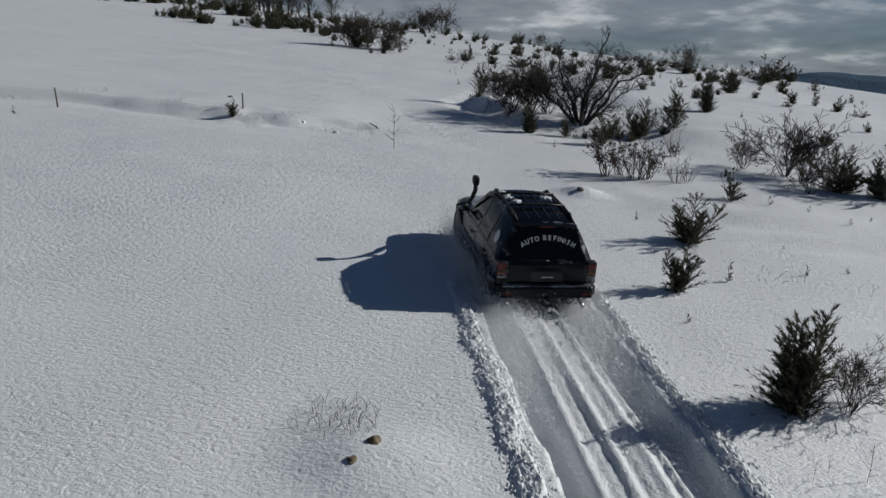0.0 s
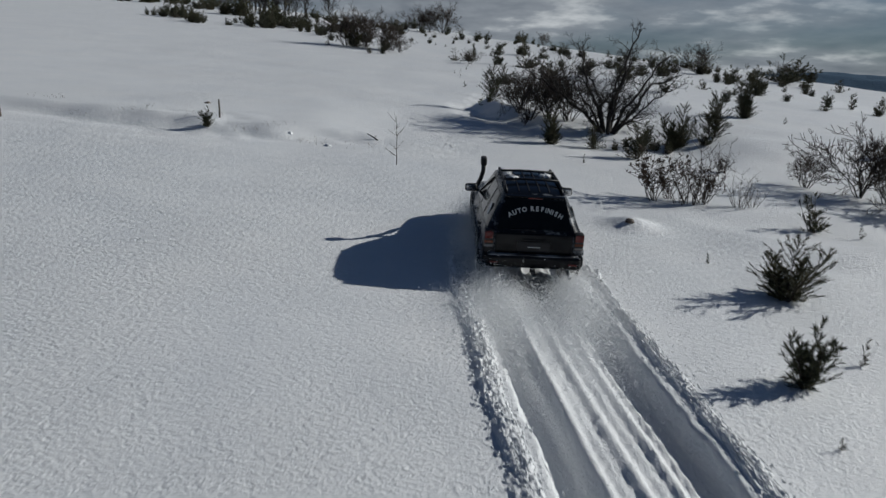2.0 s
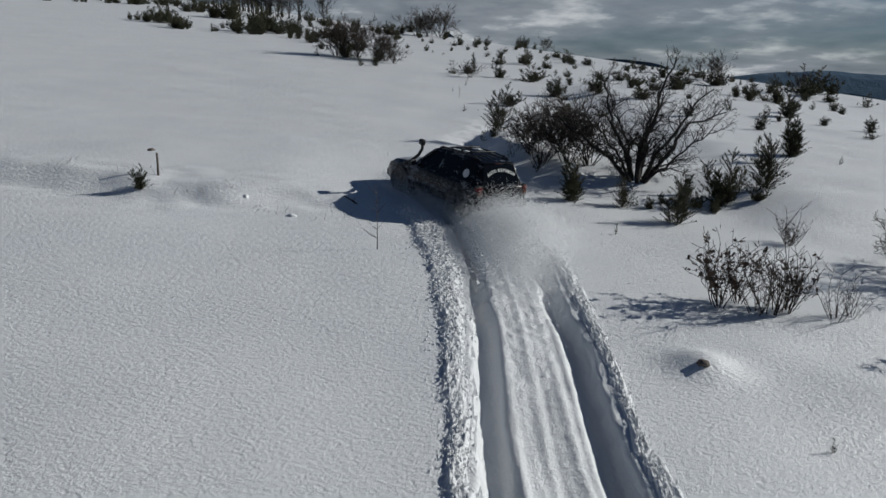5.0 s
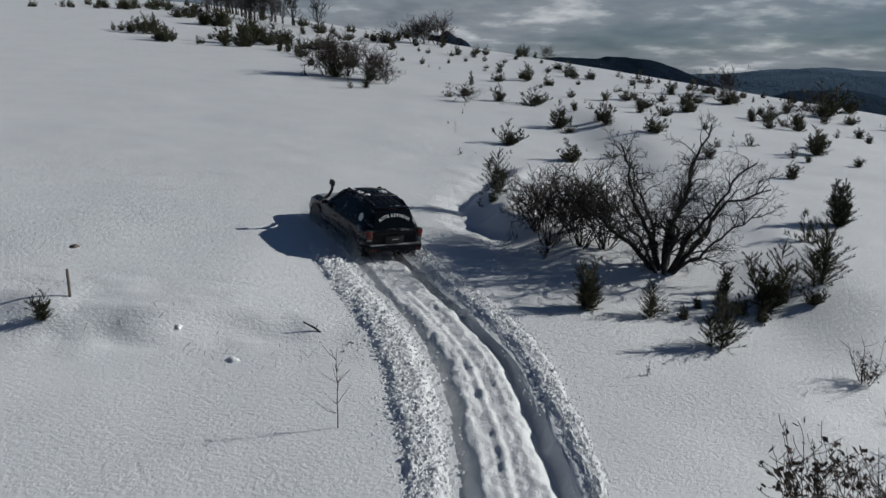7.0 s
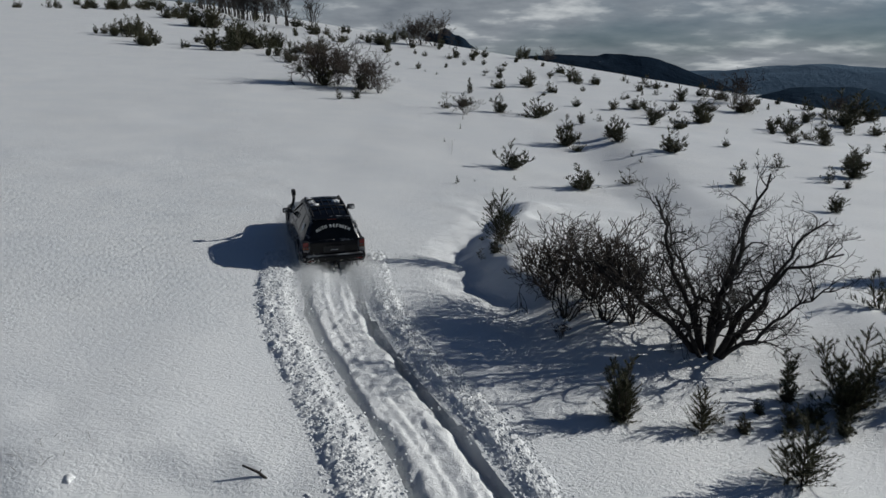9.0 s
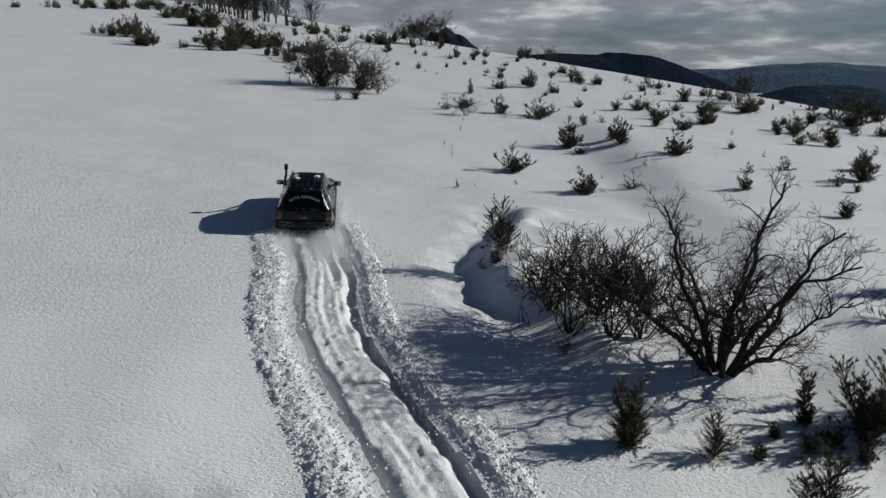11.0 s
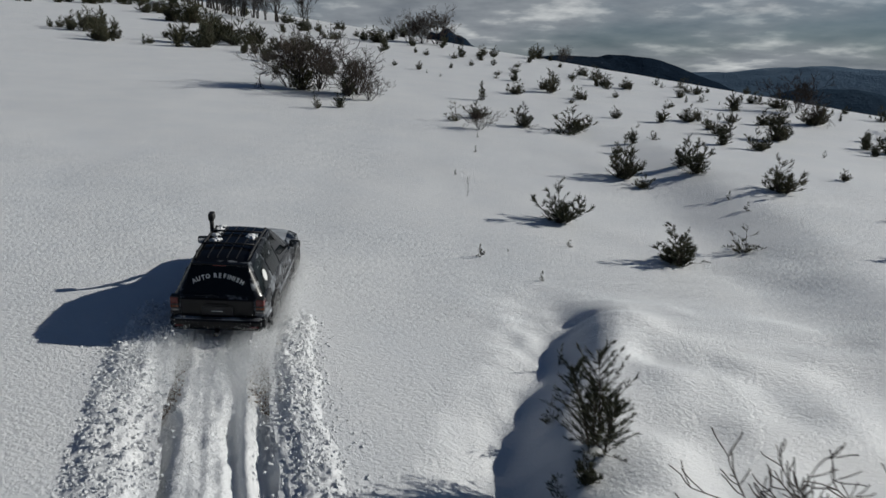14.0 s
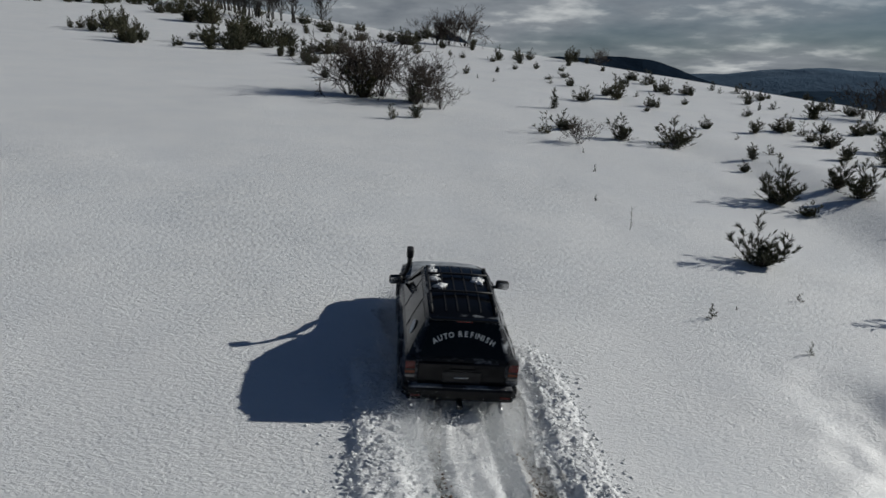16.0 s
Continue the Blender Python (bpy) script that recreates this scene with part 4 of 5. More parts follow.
# ---- plants ----
def juniper_meshes(seed, leaders, sides, sprays, lean, wide, size):
    """Stems and needle sprays of a juniper one metre high: pointed leaders clad with rising side shoots."""
    rng = np.random.default_rng(seed)
    verts, faces, stem_v, stem_f = [], [], [], []
    up = np.array([0, 0, 1.0])

    def stem(line, r0):
        n0 = len(stem_v)
        for i, p in enumerate(line):
            r = r0 * (1 - 0.85 * i / (len(line) - 1))
            for j in range(3):
                stem_v.append(p + np.array([math.cos(j * 2.094), math.sin(j * 2.094), 0]) * r)
        for i in range(len(line) - 1):
            for j in range(3):
                stem_f.append((n0 + 3 * i + j, n0 + 3 * i + (j + 1) % 3, n0 + 3 * i + 3 + (j + 1) % 3, n0 + 3 * i + 3 + j))

    def spray(p, g, L):
        w = rng.normal(0, 1, 3)
        w -= g * w.dot(g)
        w /= np.linalg.norm(w) + 1e-9
        d = g * rng.uniform(0.6, 1.1) + w * rng.uniform(0.25, 0.9) + up * 0.25
        d /= np.linalg.norm(d)
        x = np.cross(d, w)
        x /= np.linalg.norm(x) + 1e-9
        c = np.cross(d, x)
        r = L * rng.uniform(0.055, 0.09)
        m = p + d * L * 0.4
        n = len(verts)
        verts.extend([p, m + x * r, m - x * r * 0.6 + c * r * 0.8, p + d * L])
        faces.extend([(n, n + 2, n + 1), (n, n + 1, n + 3), (n + 1, n + 2, n + 3), (n + 2, n, n + 3)])

    for k in range(leaders):
        az = rng.uniform(0, 6.283)
        out = np.array([math.cos(az), math.sin(az), 0])
        tilt = radians(lean) * (0.15 + rng.random()) if k else radians(4)
        tall = (1.0 if k == 0 else rng.uniform(0.45, 0.92)) * math.cos(tilt) ** 0.5
        base = out * rng.uniform(0.0, 0.14) * wide * (k > 0)
        d = out * math.sin(tilt) + up * math.cos(tilt)
        bend = rng.normal(0, 0.05, 3)

        def at(q):
            return base + d * tall * q + up * 0.08 * tall * q * q * math.sin(tilt) + bend * q * q
        stem([at(q) for q in (0, 0.3, 0.65, 1.0)], 0.016)
        for j in range(sides):
            q = (j + rng.random()) / sides
            q = q ** 1.1 * 0.97
            p = at(q)
            a2 = rng.uniform(0, 6.283)
            o2 = np.array([math.cos(a2), math.sin(a2), 0])
            rise = rng.uniform(0.1, 0.95) + 0.6 * q
            g = o2 + up * rise
            g /= np.linalg.norm(g)
            long = wide * tall * (0.12 + 0.34 * (1 - q) ** 0.8) * rng.uniform(0.55, 1.25)
            tip = p + g * long + up * 0.1 * long
            stem([p, (p + tip) / 2, tip], 0.006)
            for s in range(sprays):
                f = rng.random() ** 0.75
                spray(p + (tip - p) * f, g, size * rng.uniform(0.65, 1.3))
        for s in range(sprays):
            spray(at(0.82 + 0.18 * rng.random()), d, size * rng.uniform(0.6, 1.1))
    return mesh_of("stem", stem_v, stem_f, M_TWIG), mesh_of("needles", verts, faces, M_NEEDLE, smooth=False)


def juniper(seed, leaders, sides, sprays, lean, wide, size, label):
    st, nd = juniper_meshes(seed, leaders, sides, sprays, lean, wide, size)
    ob = new("juniper", None)
    tagged(ob, label, "shrub", "junipers on the snowy slope")
    tagged(part("stem", st, None, ob), kind="stuff")
    tagged(part("foliage", nd, None, ob), kind="stuff")
    return ob


def tubes_mesh(name, lines, mat, sides=4):
    """Many thin tapered branches, given as lists of (point, radius)."""
    verts, faces = [], []
    for line in lines:
        n0 = len(verts)
        for i, (p, r) in enumerate(line):
            d = line[min(i + 1, len(line) - 1)][0] - line[max(i - 1, 0)][0]
            d = d / (np.linalg.norm(d) + 1e-9)
            a = np.cross(d, (0.31, 0.87, 0.38))
            a /= np.linalg.norm(a) + 1e-9
            b = np.cross(d, a)
            for j in range(sides):
                t = j * 2 * math.pi / sides
                verts.append(p + (a * math.cos(t) + b * math.sin(t)) * r)
        for i in range(len(line) - 1):
            for j in range(sides):
                faces.append((n0 + sides * i + j, n0 + sides * i + (j + 1) % sides, n0 + sides * i + sides + (j + 1) % sides, n0 + sides * i + sides + j))
    return mesh_of(name, verts, faces, mat)


def grow(rng, p, d, long, r, level, top, out, gnarl=0.28, kids=5, lift=0.18):
    """One branch, and the smaller ones that spring from it."""
    n = 6 if level < 2 else 4
    line = [(p, r)]
    d = np.array(d, float)
    spots = []
    for i in range(n):
        d = d + rng.normal(0, gnarl * 0.5, 3) + np.array([0, 0, lift * 0.35])
        d /= np.linalg.norm(d)
        p = p + d * long / n
        line.append((p, max(r * (1 - 0.66 * (i + 1) / n), 0.0042 if r < 0.014 else 0.0065)))
        spots.append((p, d.copy(), line[-1][1]))
    out.setdefault(level, []).append(line)
    if level < top:
        for k in range(kids if level else kids + 1):
            i = min(n - 1, 1 + int(rng.random() * (n - 1) * 0.99 + 0.3)) if k else n - 1
            q, e, rr = spots[i]
            w = rng.normal(0, 1, 3)
            w -= e * w.dot(e)
            w /= np.linalg.norm(w)
            ang = rng.uniform(0.4, 0.95)
            grow(rng, q, e * math.cos(ang) + w * math.sin(ang), long * rng.uniform(0.42, 0.70), rr * rng.uniform(0.62, 0.88), level + 1, top, out, gnarl, kids, lift)


def bare_plant(name, label, category, seed, stems, spread, long, r, top, kids, mats=None, group="", gnarl=0.28, lift=0.18, bias=(0, 0), leaves=0):
    rng = np.random.default_rng(seed)
    out = {}
    for k in range(stems):
        az = rng.uniform(0, 2 * math.pi)
        tilt = rng.uniform(0.1, spread)
        d = np.array([math.cos(az) * math.sin(tilt) + bias[0], math.sin(az) * math.sin(tilt) + bias[1], math.cos(tilt)])
        grow(rng, np.array([math.cos(az), math.sin(az), -0.3]) * 0.12 * long ** 0.5 * rng.random(), d / np.linalg.norm(d), long * rng.uniform(0.75, 1.1), r * rng.uniform(0.7, 1.1), 0, top, out, gnarl, kids, lift)
    thick, thin = mats or (M_BARK, M_BARK)
    ob = new(name, None)
    tagged(ob, label, category, group)
    part("trunk", tubes_mesh("trunk", out[0], thick, 6), None, ob)
    tagged(part("branchwork", tubes_mesh("branchwork", out.get(1, []), thick, 5), None, ob), kind="stuff")
    twigs = [l for k in out if k > 1 for l in out[k]]
    if twigs:
        tagged(part("twig_crown", tubes_mesh("twig_crown", twigs, thin, 3), None, ob), kind="stuff")
    if leaves:
        tips = [l for k in out if k > 0 for l in out[k]]
        v, f = [], []
        for i in range(leaves):
            q = tips[rng.integers(len(tips))]
            p = q[rng.integers(1, len(q))][0] + rng.normal(0, 0.03, 3)
            a, b = rng.normal(0, 0.022, 3), rng.normal(0, 0.022, 3)
            c = np.cross(a, b)
            c = c / (np.linalg.norm(c) + 1e-9) * 0.006
            n0 = len(v)
            v += [p - a, p + b, p + a, p - b, p + c]
            f += [(n0, n0 + 1, n0 + 4), (n0 + 1, n0 + 2, n0 + 4), (n0 + 2, n0 + 3, n0 + 4), (n0 + 3, n0, n0 + 4), (n0 + 3, n0 + 2, n0 + 1, n0)]
        tagged(part("dead_foliage", mesh_of("dead_foliage", v, f, M_DEADLEAF, smooth=False), None, ob, "withered reddish-brown leaves"), kind="stuff")
    return ob


def stand(ob, x, y, turn=0.0, scale=1.0, sink=0.05, tall=1.0):
    ob.matrix_basis = pose(x, y, height(x, y) - sink, 0, 0, turn) @ Matrix.Diagonal((scale, scale, scale * tall, 1))
    return ob


BUSHY = "dark green juniper bush standing in snow"
SPARSE = "sparse spreading juniper with tips poking out of the snow"
SPRIG = "small juniper sprig poking out of the snow"
KINDS = {
    "dense": [juniper(11, 9, 14, 20, 34, 0.95, 0.12, BUSHY), juniper(12, 12, 11, 19, 46, 1.0, 0.12, BUSHY), juniper(13, 8, 15, 20, 26, 0.9, 0.115, BUSHY), juniper(14, 13, 10, 18, 55, 1.05, 0.125, BUSHY)],
    "column": [juniper(15, 4, 16, 16, 12, 0.6, 0.13, "slim upright dark green juniper in snow"), juniper(16, 3, 20, 17, 10, 0.7, 0.13, "slim upright dark green juniper in snow")],
    "sparse": [juniper(17, 9, 6, 9, 62, 0.8, 0.14, SPARSE), juniper(18, 8, 6, 9, 70, 0.9, 0.15, SPARSE)],
    "sprig": [juniper(19, 3, 6, 8, 30, 0.7, 0.19, SPRIG), juniper(20, 5, 5, 7, 60, 0.8, 0.19, SPRIG), juniper(21, 2, 8, 8, 16, 0.65, 0.19, SPRIG)],
    "big": [juniper(22, 12, 30, 38, 17, 0.98, 0.062, BUSHY), juniper(23, 10, 34, 38, 13, 0.95, 0.062, BUSHY)],
    "cone": [juniper(25, 4, 44, 36, 11, 1.3, 0.064, "pointed upright juniper with rising branches in snow")],
    "spreading": [juniper(24, 10, 28, 36, 36, 1.25, 0.066, "broad dark green juniper bush with many spiky tips")],
}
FIRST = {id(o): True for k in KINDS.values() for o in k}
# shrubs over the slope: x, y and height in metres, from the near to the far
SHRUBS = [
    [(4.8, 9.3, 1.47), (4.2, 12.1, 0.16), (4.5, 13.7, 0.96), (5.8, 14.6, 0.39), (7.8, 15.3, 0.21), (8.9, 15.7, 0.15), (8.1, 17.2, 0.09), (5.8, 17.2, 1.26), (5.0, 19.1, 0.19), (11.1, 19.8, 0.18), (12.1, 20.6, 0.12), (10.6, 21.2, 0.19), (9.7, 21.8, 0.29), (8.8, 22.4, 0.97), (14.6, 24.2, 1.92), (13.3, 24.9, 1.69), (-15.8, 26.5, 0.29), (-8.62, 29.1, 0.62), (4.1, 29.0, 0.27), (6.3, 30.7, 1.28), (7.9, 32.2, 0.33), (5.1, 32.3, 0.92), (3.5, 32.4, 1.30), (16.8, 32.8, 0.87), (8.7, 33.4, 1.69), (10.4, 34.3, 1.73), (7.7, 34.4, 0.86), (21.1, 37.3, 0.51), (11.6, 37.7, 1.06), (15.4, 39.2, 0.31), (13.8, 40.1, 1.66), (1.1, 40.8, 0.35)],
    [(1.78, 41.55, 1.55), (26.7, 48.2, 0.87), (15.9, 48.5, 0.79), (22.6, 49.7, 0.63), (2.0, 49.7, 0.24), (26.4, 50.7, 0.99), (0.5, 51.2, 0.35), (1.3, 51.8, 0.08), (6.2, 52.1, 1.11), (13.5, 52.5, 0.79), (3.2, 52.7, 0.21), (24.2, 52.7, 0.91), (26.2, 53.4, 1.03), (8.7, 53.4, 0.67), (21.9, 53.7, 0.53), (19.3, 53.8, 0.44), (18.9, 54.8, 0.79), (3.3, 55.4, 1.37), (7.7, 55.7, 0.18), (15.3, 56.5, 0.51), (21.2, 56.8, 1.53), (10.2, 57.2, 0.31), (17.9, 58.1, 0.74), (10.1, 58.7, 0.32), (22.6, 59.7, 1.05), (12.6, 59.8, 1.40), (-0.1, 61.0, 0.20), (18.1, 61.5, 0.36), (7.7, 61.5, 0.61), (7.2, 63.1, 1.67), (16.9, 63.3, 0.52), (10.2, 64.5, 1.27)],
    [(0.9, 66.2, 0.29), (30.1, 67.2, 0.75), (8.2, 68.7, 0.55), (26.1, 69.4, 1.50), (30.9, 69.9, 0.84), (1.2, 70.2, 0.24), (9.6, 71.2, 0.74), (16.7, 72.0, 1.21), (26.6, 72.7, 1.58), (11.2, 72.8, 0.51), (15.1, 73.0, 0.87), (6.6, 74.0, 1.21), (25.8, 74.3, 0.96), (4.1, 75.0, 1.31), (0.1, 75.1, 0.96), (7.1, 75.3, 1.45), (26.6, 76.3, 1.57), (-6.9, 76.5, 0.81), (1.4, 77.2, 1.13), (37.6, 77.3, 1.19), (20.3, 77.9, 2.04), (16.8, 78.3, 1.31), (30.3, 79.2, 0.42), (35.3, 79.4, 1.09), (33.2, 79.8, 0.86), (16.9, 80.4, 0.69), (28.1, 81.7, 0.75), (11.1, 82.2, 0.80), (14.3, 82.3, 0.91), (-7.2, 82.8, 1.49), (-10.4, 83.1, 2.27), (16.6, 83.6, 1.14)],
    [(35.0, 83.8, 1.90), (31.7, 84.1, 1.13), (22.7, 85.8, 1.11), (20.4, 85.8, 0.98), (2.1, 86.3, 1.31), (24.4, 87.1, 1.02), (36.5, 87.5, 2.41), (27.7, 88.1, 1.74), (9.2, 88.8, 0.44), (39.1, 89.9, 2.52), (10.3, 91.8, 1.03), (5.2, 92.1, 1.14), (17.9, 92.3, 0.47), (31.9, 92.4, 0.62), (-14.3, 92.4, 0.87), (23.6, 93.7, 1.58), (-10.5, 94.6, 1.78), (37.0, 95.2, 1.32), (8.5, 95.5, 1.79), (14.1, 95.8, 0.61), (20.3, 96.1, 0.62), (32.7, 97.0, 0.92), (29.2, 98.1, 1.44), (35.6, 98.7, 0.68), (28.6, 100.6, 1.21), (-1.0, 100.8, 0.32), (14.8, 102.9, 1.19), (-2.3, 103.0, 0.39), (4.3, 103.9, 0.53), (17.1, 104.6, 1.08), (-17.8, 105.7, 1.37), (-3.2, 106.6, 0.82)],
    [(23.8, 106.6, 1.27), (4.8, 107.9, 0.55), (-19.9, 107.9, 1.41), (26.5, 108.6, 0.58), (-35.8, 108.6, 2.10), (-5.8, 108.8, 0.56), (-31.3, 110.2, 0.90), (-26.3, 110.3, 2.21), (6.7, 111.0, 0.86), (-0.0, 111.1, 0.57), (13.0, 111.3, 0.72), (-17.7, 115.6, 1.91), (14.8, 116.6, 1.15), (-41.6, 118.8, 2.35), (-33.0, 119.5, 0.82), (-23.5, 119.9, 2.01), (5.1, 120.5, 0.79), (8.0, 120.5, 0.63), (-46.0, 121.1, 1.22), (-28.2, 122.6, 3.34), (0.5, 125.8, 0.83), (13.8, 126.2, 0.67), (-3.0, 127.4, 0.84), (-8.7, 127.8, 0.85), (1.5, 129.1, 1.71), (-4.5, 130.4, 0.69), (4.0, 133.0, 1.24), (11.7, 138.1, 1.86), (-17.6, 143.6, 1.96), (-11.3, 148.0, 2.21), (-0.9, 152.5, 1.66), (-41.4, 155.0, 3.76)],
    [(-45.0, 155.2, 2.46), (-9.4, 156.4, 1.71), (-33.3, 159.2, 0.90), (-24.0, 159.8, 2.22), (-8.3, 169.0, 2.34), (-57.1, 175.6, 2.60), (-21.0, 176.7, 1.48), (-79.8, 187.8, 1.45), (-80.8, 193.9, 2.40), (-76.0, 194.7, 2.68), (-66.5, 214.6, 2.25), (-82.8, 234.7, 2.52), (-80.8, 265.0, 2.42)],
    [(-84.4, 169.1, 1.30), (-83.3, 179.5, 2.00), (-88.3, 203.0, 2.50), (-78.5, 199.1, 2.80), (-81.0, 212.0, 2.60), (-74.4, 208.3, 3.50), (-45.7, 125.8, 1.60), (-43.2, 122.7, 2.60), (-43.6, 126.6, 2.50), (-37.0, 112.2, 2.00), (-35.5, 110.0, 1.20), (-31.3, 108.5, 1.00), (-55.9, 179.6, 3.20), (-45.6, 157.0, 2.90), (-26.8, 116.1, 3.60), (-28.4, 124.8, 2.60), (-25.7, 120.8, 3.10), (-22.5, 122.0, 1.60), (-17.3, 101.5, 1.40), (-16.9, 103.6, 0.90), (-16.5, 117.5, 2.00), (-8.1, 75.6, 0.80), (-10.8, 145.8, 2.20), (-15.2, 156.3, 1.10), (-19.8, 173.1, 1.70), (17.7, 83.0, 0.80), (10.3, 63.0, 1.40), (17.2, 90.9, 0.60), (22.3, 98.2, 0.70), (15.3, 105.2, 1.00), (15.5, 112.5, 1.50), (12.4, 107.6, 0.80), (12.9, 140.5, 2.00), (6.0, 102.9, 1.00), (10.4, 130.6, 0.80), (24.6, 111.9, 1.00), (31.9, 112.1, 0.80), (40.4, 89.2, 1.80), (1.8, 45.3, 0.40)],
]


def plant_junipers():
    rng = random.Random(9)
    for row in SHRUBS:
        for x, y, h in row:
            if h < 0.42:
                kind = "sprig"
            elif (h > 1.15 or (x, y) == (5.1, 32.3)) and y < 48:
                kind = "spreading" if (x, y) in ((8.7, 33.4), (5.8, 17.2), (14.6, 24.2), (13.3, 24.9)) else "cone" if (x, y) in ((1.78, 41.55), (10.4, 34.3), (6.3, 30.7), (5.1, 32.3)) else "big"
            else:
                kind = rng.choices(("dense", "column", "sparse"), (0.68, 0.10, 0.22))[0]
            proto = rng.choice(KINDS[kind])
            k = h * {"sprig": 1.05, "sparse": 1.15}.get(kind, 1.0)
            wide = (rng.uniform(0.9, 1.15) if y < 48 else rng.uniform(1.05, 1.5)) if kind != "column" else 0.95
            if FIRST.pop(id(proto), None):
                stand(proto, x, y, rng.uniform(0, 360), k * wide, 0.06 * k, 1 / wide)
            else:
                stand(copy_thing(proto, Matrix()), x, y, rng.uniform(0, 360), k * wide, 0.06 * k, 1 / wide)
            # the far ones grow in clumps
            if y > 76 and h > 1.0 and rng.random() < (0.95 if x < -12 else 0.45):
                for j in range(2 if x < -12 else 1):
                    g = h * rng.uniform(0.45, 0.85)
                    q = rng.choice(KINDS["dense"])
                    stand(copy_thing(q, Matrix()), x + rng.uniform(-0.9, 0.9) * h, y + rng.uniform(-0.7, 1.2) * h, rng.uniform(0, 360), g * 1.1, 0.06 * g)
    # a scatter of low ones between the larger bushes on the slope
    for i in range(22):
        x = rng.uniform(4, 40)
        y = rng.uniform(56, 118) - 0.5 * x + 8
        g = rng.choice((0.25, 0.3, 0.4, 0.5, 0.7, 0.9)) * rng.uniform(0.85, 1.15)
        q = rng.choice(KINDS["sprig" if g < 0.4 else rng.choice(("sparse", "dense"))])
        stand(copy_thing(q, Matrix()), x, y, rng.uniform(0, 360), g * 1.1, 0.06 * g)
    for x, y, g in ((7.0, 32.6, 0.5), (7.6, 32.9, 0.6), (8.3, 33.0, 0.7), (5.9, 32.3, 0.4), (6.5, 33.0, 0.35), (7.3, 33.6, 0.55), (1.5, 40.9, 0.45), (1.25, 42.7, 0.35), (6.8, 32.2, 0.45), (8.0, 32.5, 0.5), (5.5, 32.7, 0.35), (9.6, 33.2, 0.6)):
        stand(copy_thing(rng.choice(KINDS["sparse"] + KINDS["dense"]), Matrix()), x, y, rng.uniform(0, 360), g * 1.1, 0.05)
    # more of them along the upper edge of the field
    for i in range(16):
        x = rng.uniform(-88, -22)
        y = 150 + (-x - 22) * 1.55 + rng.uniform(-26, 22)
        g = rng.uniform(0.9, 2.6)
        stand(copy_thing(rng.choice(KINDS["dense"]), Matrix()), x, y, rng.uniform(0, 360), g * 1.1, 0.06 * g)
    for i in range(14):
        x = rng.uniform(-24, 16)
        y = 132 - x * 1.1 + rng.uniform(-14, 14)
        g = rng.uniform(0.5, 1.5)
        stand(copy_thing(rng.choice(KINDS["dense"]), Matrix()), x, y, rng.uniform(0, 360), g * 1.1, 0.06 * g)
    for k in KINDS.values():
        for ob in k:
            if id(ob) in FIRST:
                stand(ob, 30 + rng.uniform(0, 6), 70 + rng.uniform(0, 12), 0, 0.8)


plant_junipers()

# bare trees and thickets
def crooked_tree():
    """The old tree over the gully: limbs fan out from one foot, hung with crooked upright spurs."""
    rng = np.random.default_rng(58)
    out = {0: []}
    # limb: foot, bend, tip and girth
    limbs = (((-0.15, 0.05), (-0.95, 0.0, 1.55), (-2.9, 0.1, 2.95), 0.10), ((-0.10, 0.0), (-0.55, 0.2, 1.8), (-1.1, 0.5, 3.5), 0.105), ((0.05, 0.05), (0.1, 0.1, 2.0), (0.9, 0.2, 3.8), 0.12),
             ((0.12, -0.05), (0.7, -0.1, 1.6), (2.2, 0.3, 3.4), 0.10), ((0.2, -0.05), (1.2, -0.25, 1.75), (3.2, -0.3, 1.95), 0.10), ((0.0, -0.12), (0.15, -0.7, 1.5), (0.6, -1.6, 2.7), 0.08),
             ((-0.02, 0.15), (-0.2, 0.7, 1.6), (-1.0, 1.4, 2.9), 0.08), ((0.1, 0.12), (0.7, 0.6, 1.6), (1.7, 1.2, 2.9), 0.08), ((-0.12, -0.08), (-0.8, -0.5, 1.4), (-1.9, -0.8, 2.5), 0.07), ((0.15, -0.1), (0.9, -0.5, 1.3), (2.2, -0.9, 2.3), 0.07))
    for foot, bend, tip, girth in limbs:
        a, b, c = np.array([*foot, -0.25]), np.array(bend), np.array(tip)
        n = 16
        wob = np.cumsum(rng.normal(0, 0.06, (n + 1, 3)), axis=0)
        line = []
        for i in range(n + 1):
            q = i / n
            p = a * (1 - q) ** 2 + 2 * b * q * (1 - q) + c * q * q  + wob[i] * min(1, 2 * q)
            line.append((p, girth * (1 - 0.80 * q ** 0.8)))
        out[0].append(line)
        for k in range(19):
            i = int(3 + (n - 3) * ((k + rng.random()) / 19))
            p, r = line[i]
            d = line[min(i + 1, n)][0] - line[i - 1][0]
            d = d / np.linalg.norm(d)
            w = rng.normal(0, 1, 3)
            w -= d * w.dot(d)
            w /= np.linalg.norm(w)
            ang = rng.uniform(0.5, 1.05)
            e = d * math.cos(ang) + w * math.sin(ang) + np.array([0, 0, 0.25])
            grow(rng, p, e / np.linalg.norm(e), rng.uniform(0.4, 0.95) * (1.1 - 0.35 * i / n), max(0.020, r * 0.5), 1, 3, out, 0.62, 5, 0.14)
    ob = new("bare_tree", None)
    tagged(ob, "gnarled leafless tree with dark spreading limbs above the gully", "tree")
    part("trunk", tubes_mesh("trunk", out[0], M_BARK, 8), None, ob)
    tagged(part("branchwork", tubes_mesh("branchwork", out[1], M_BARK, 5), None, ob), kind="stuff")
    tagged(part("twig_crown", tubes_mesh("twig_crown", [l for k in (2, 3) for l in out[k]], M_BARK, 3), None, ob), kind="stuff")
    return ob


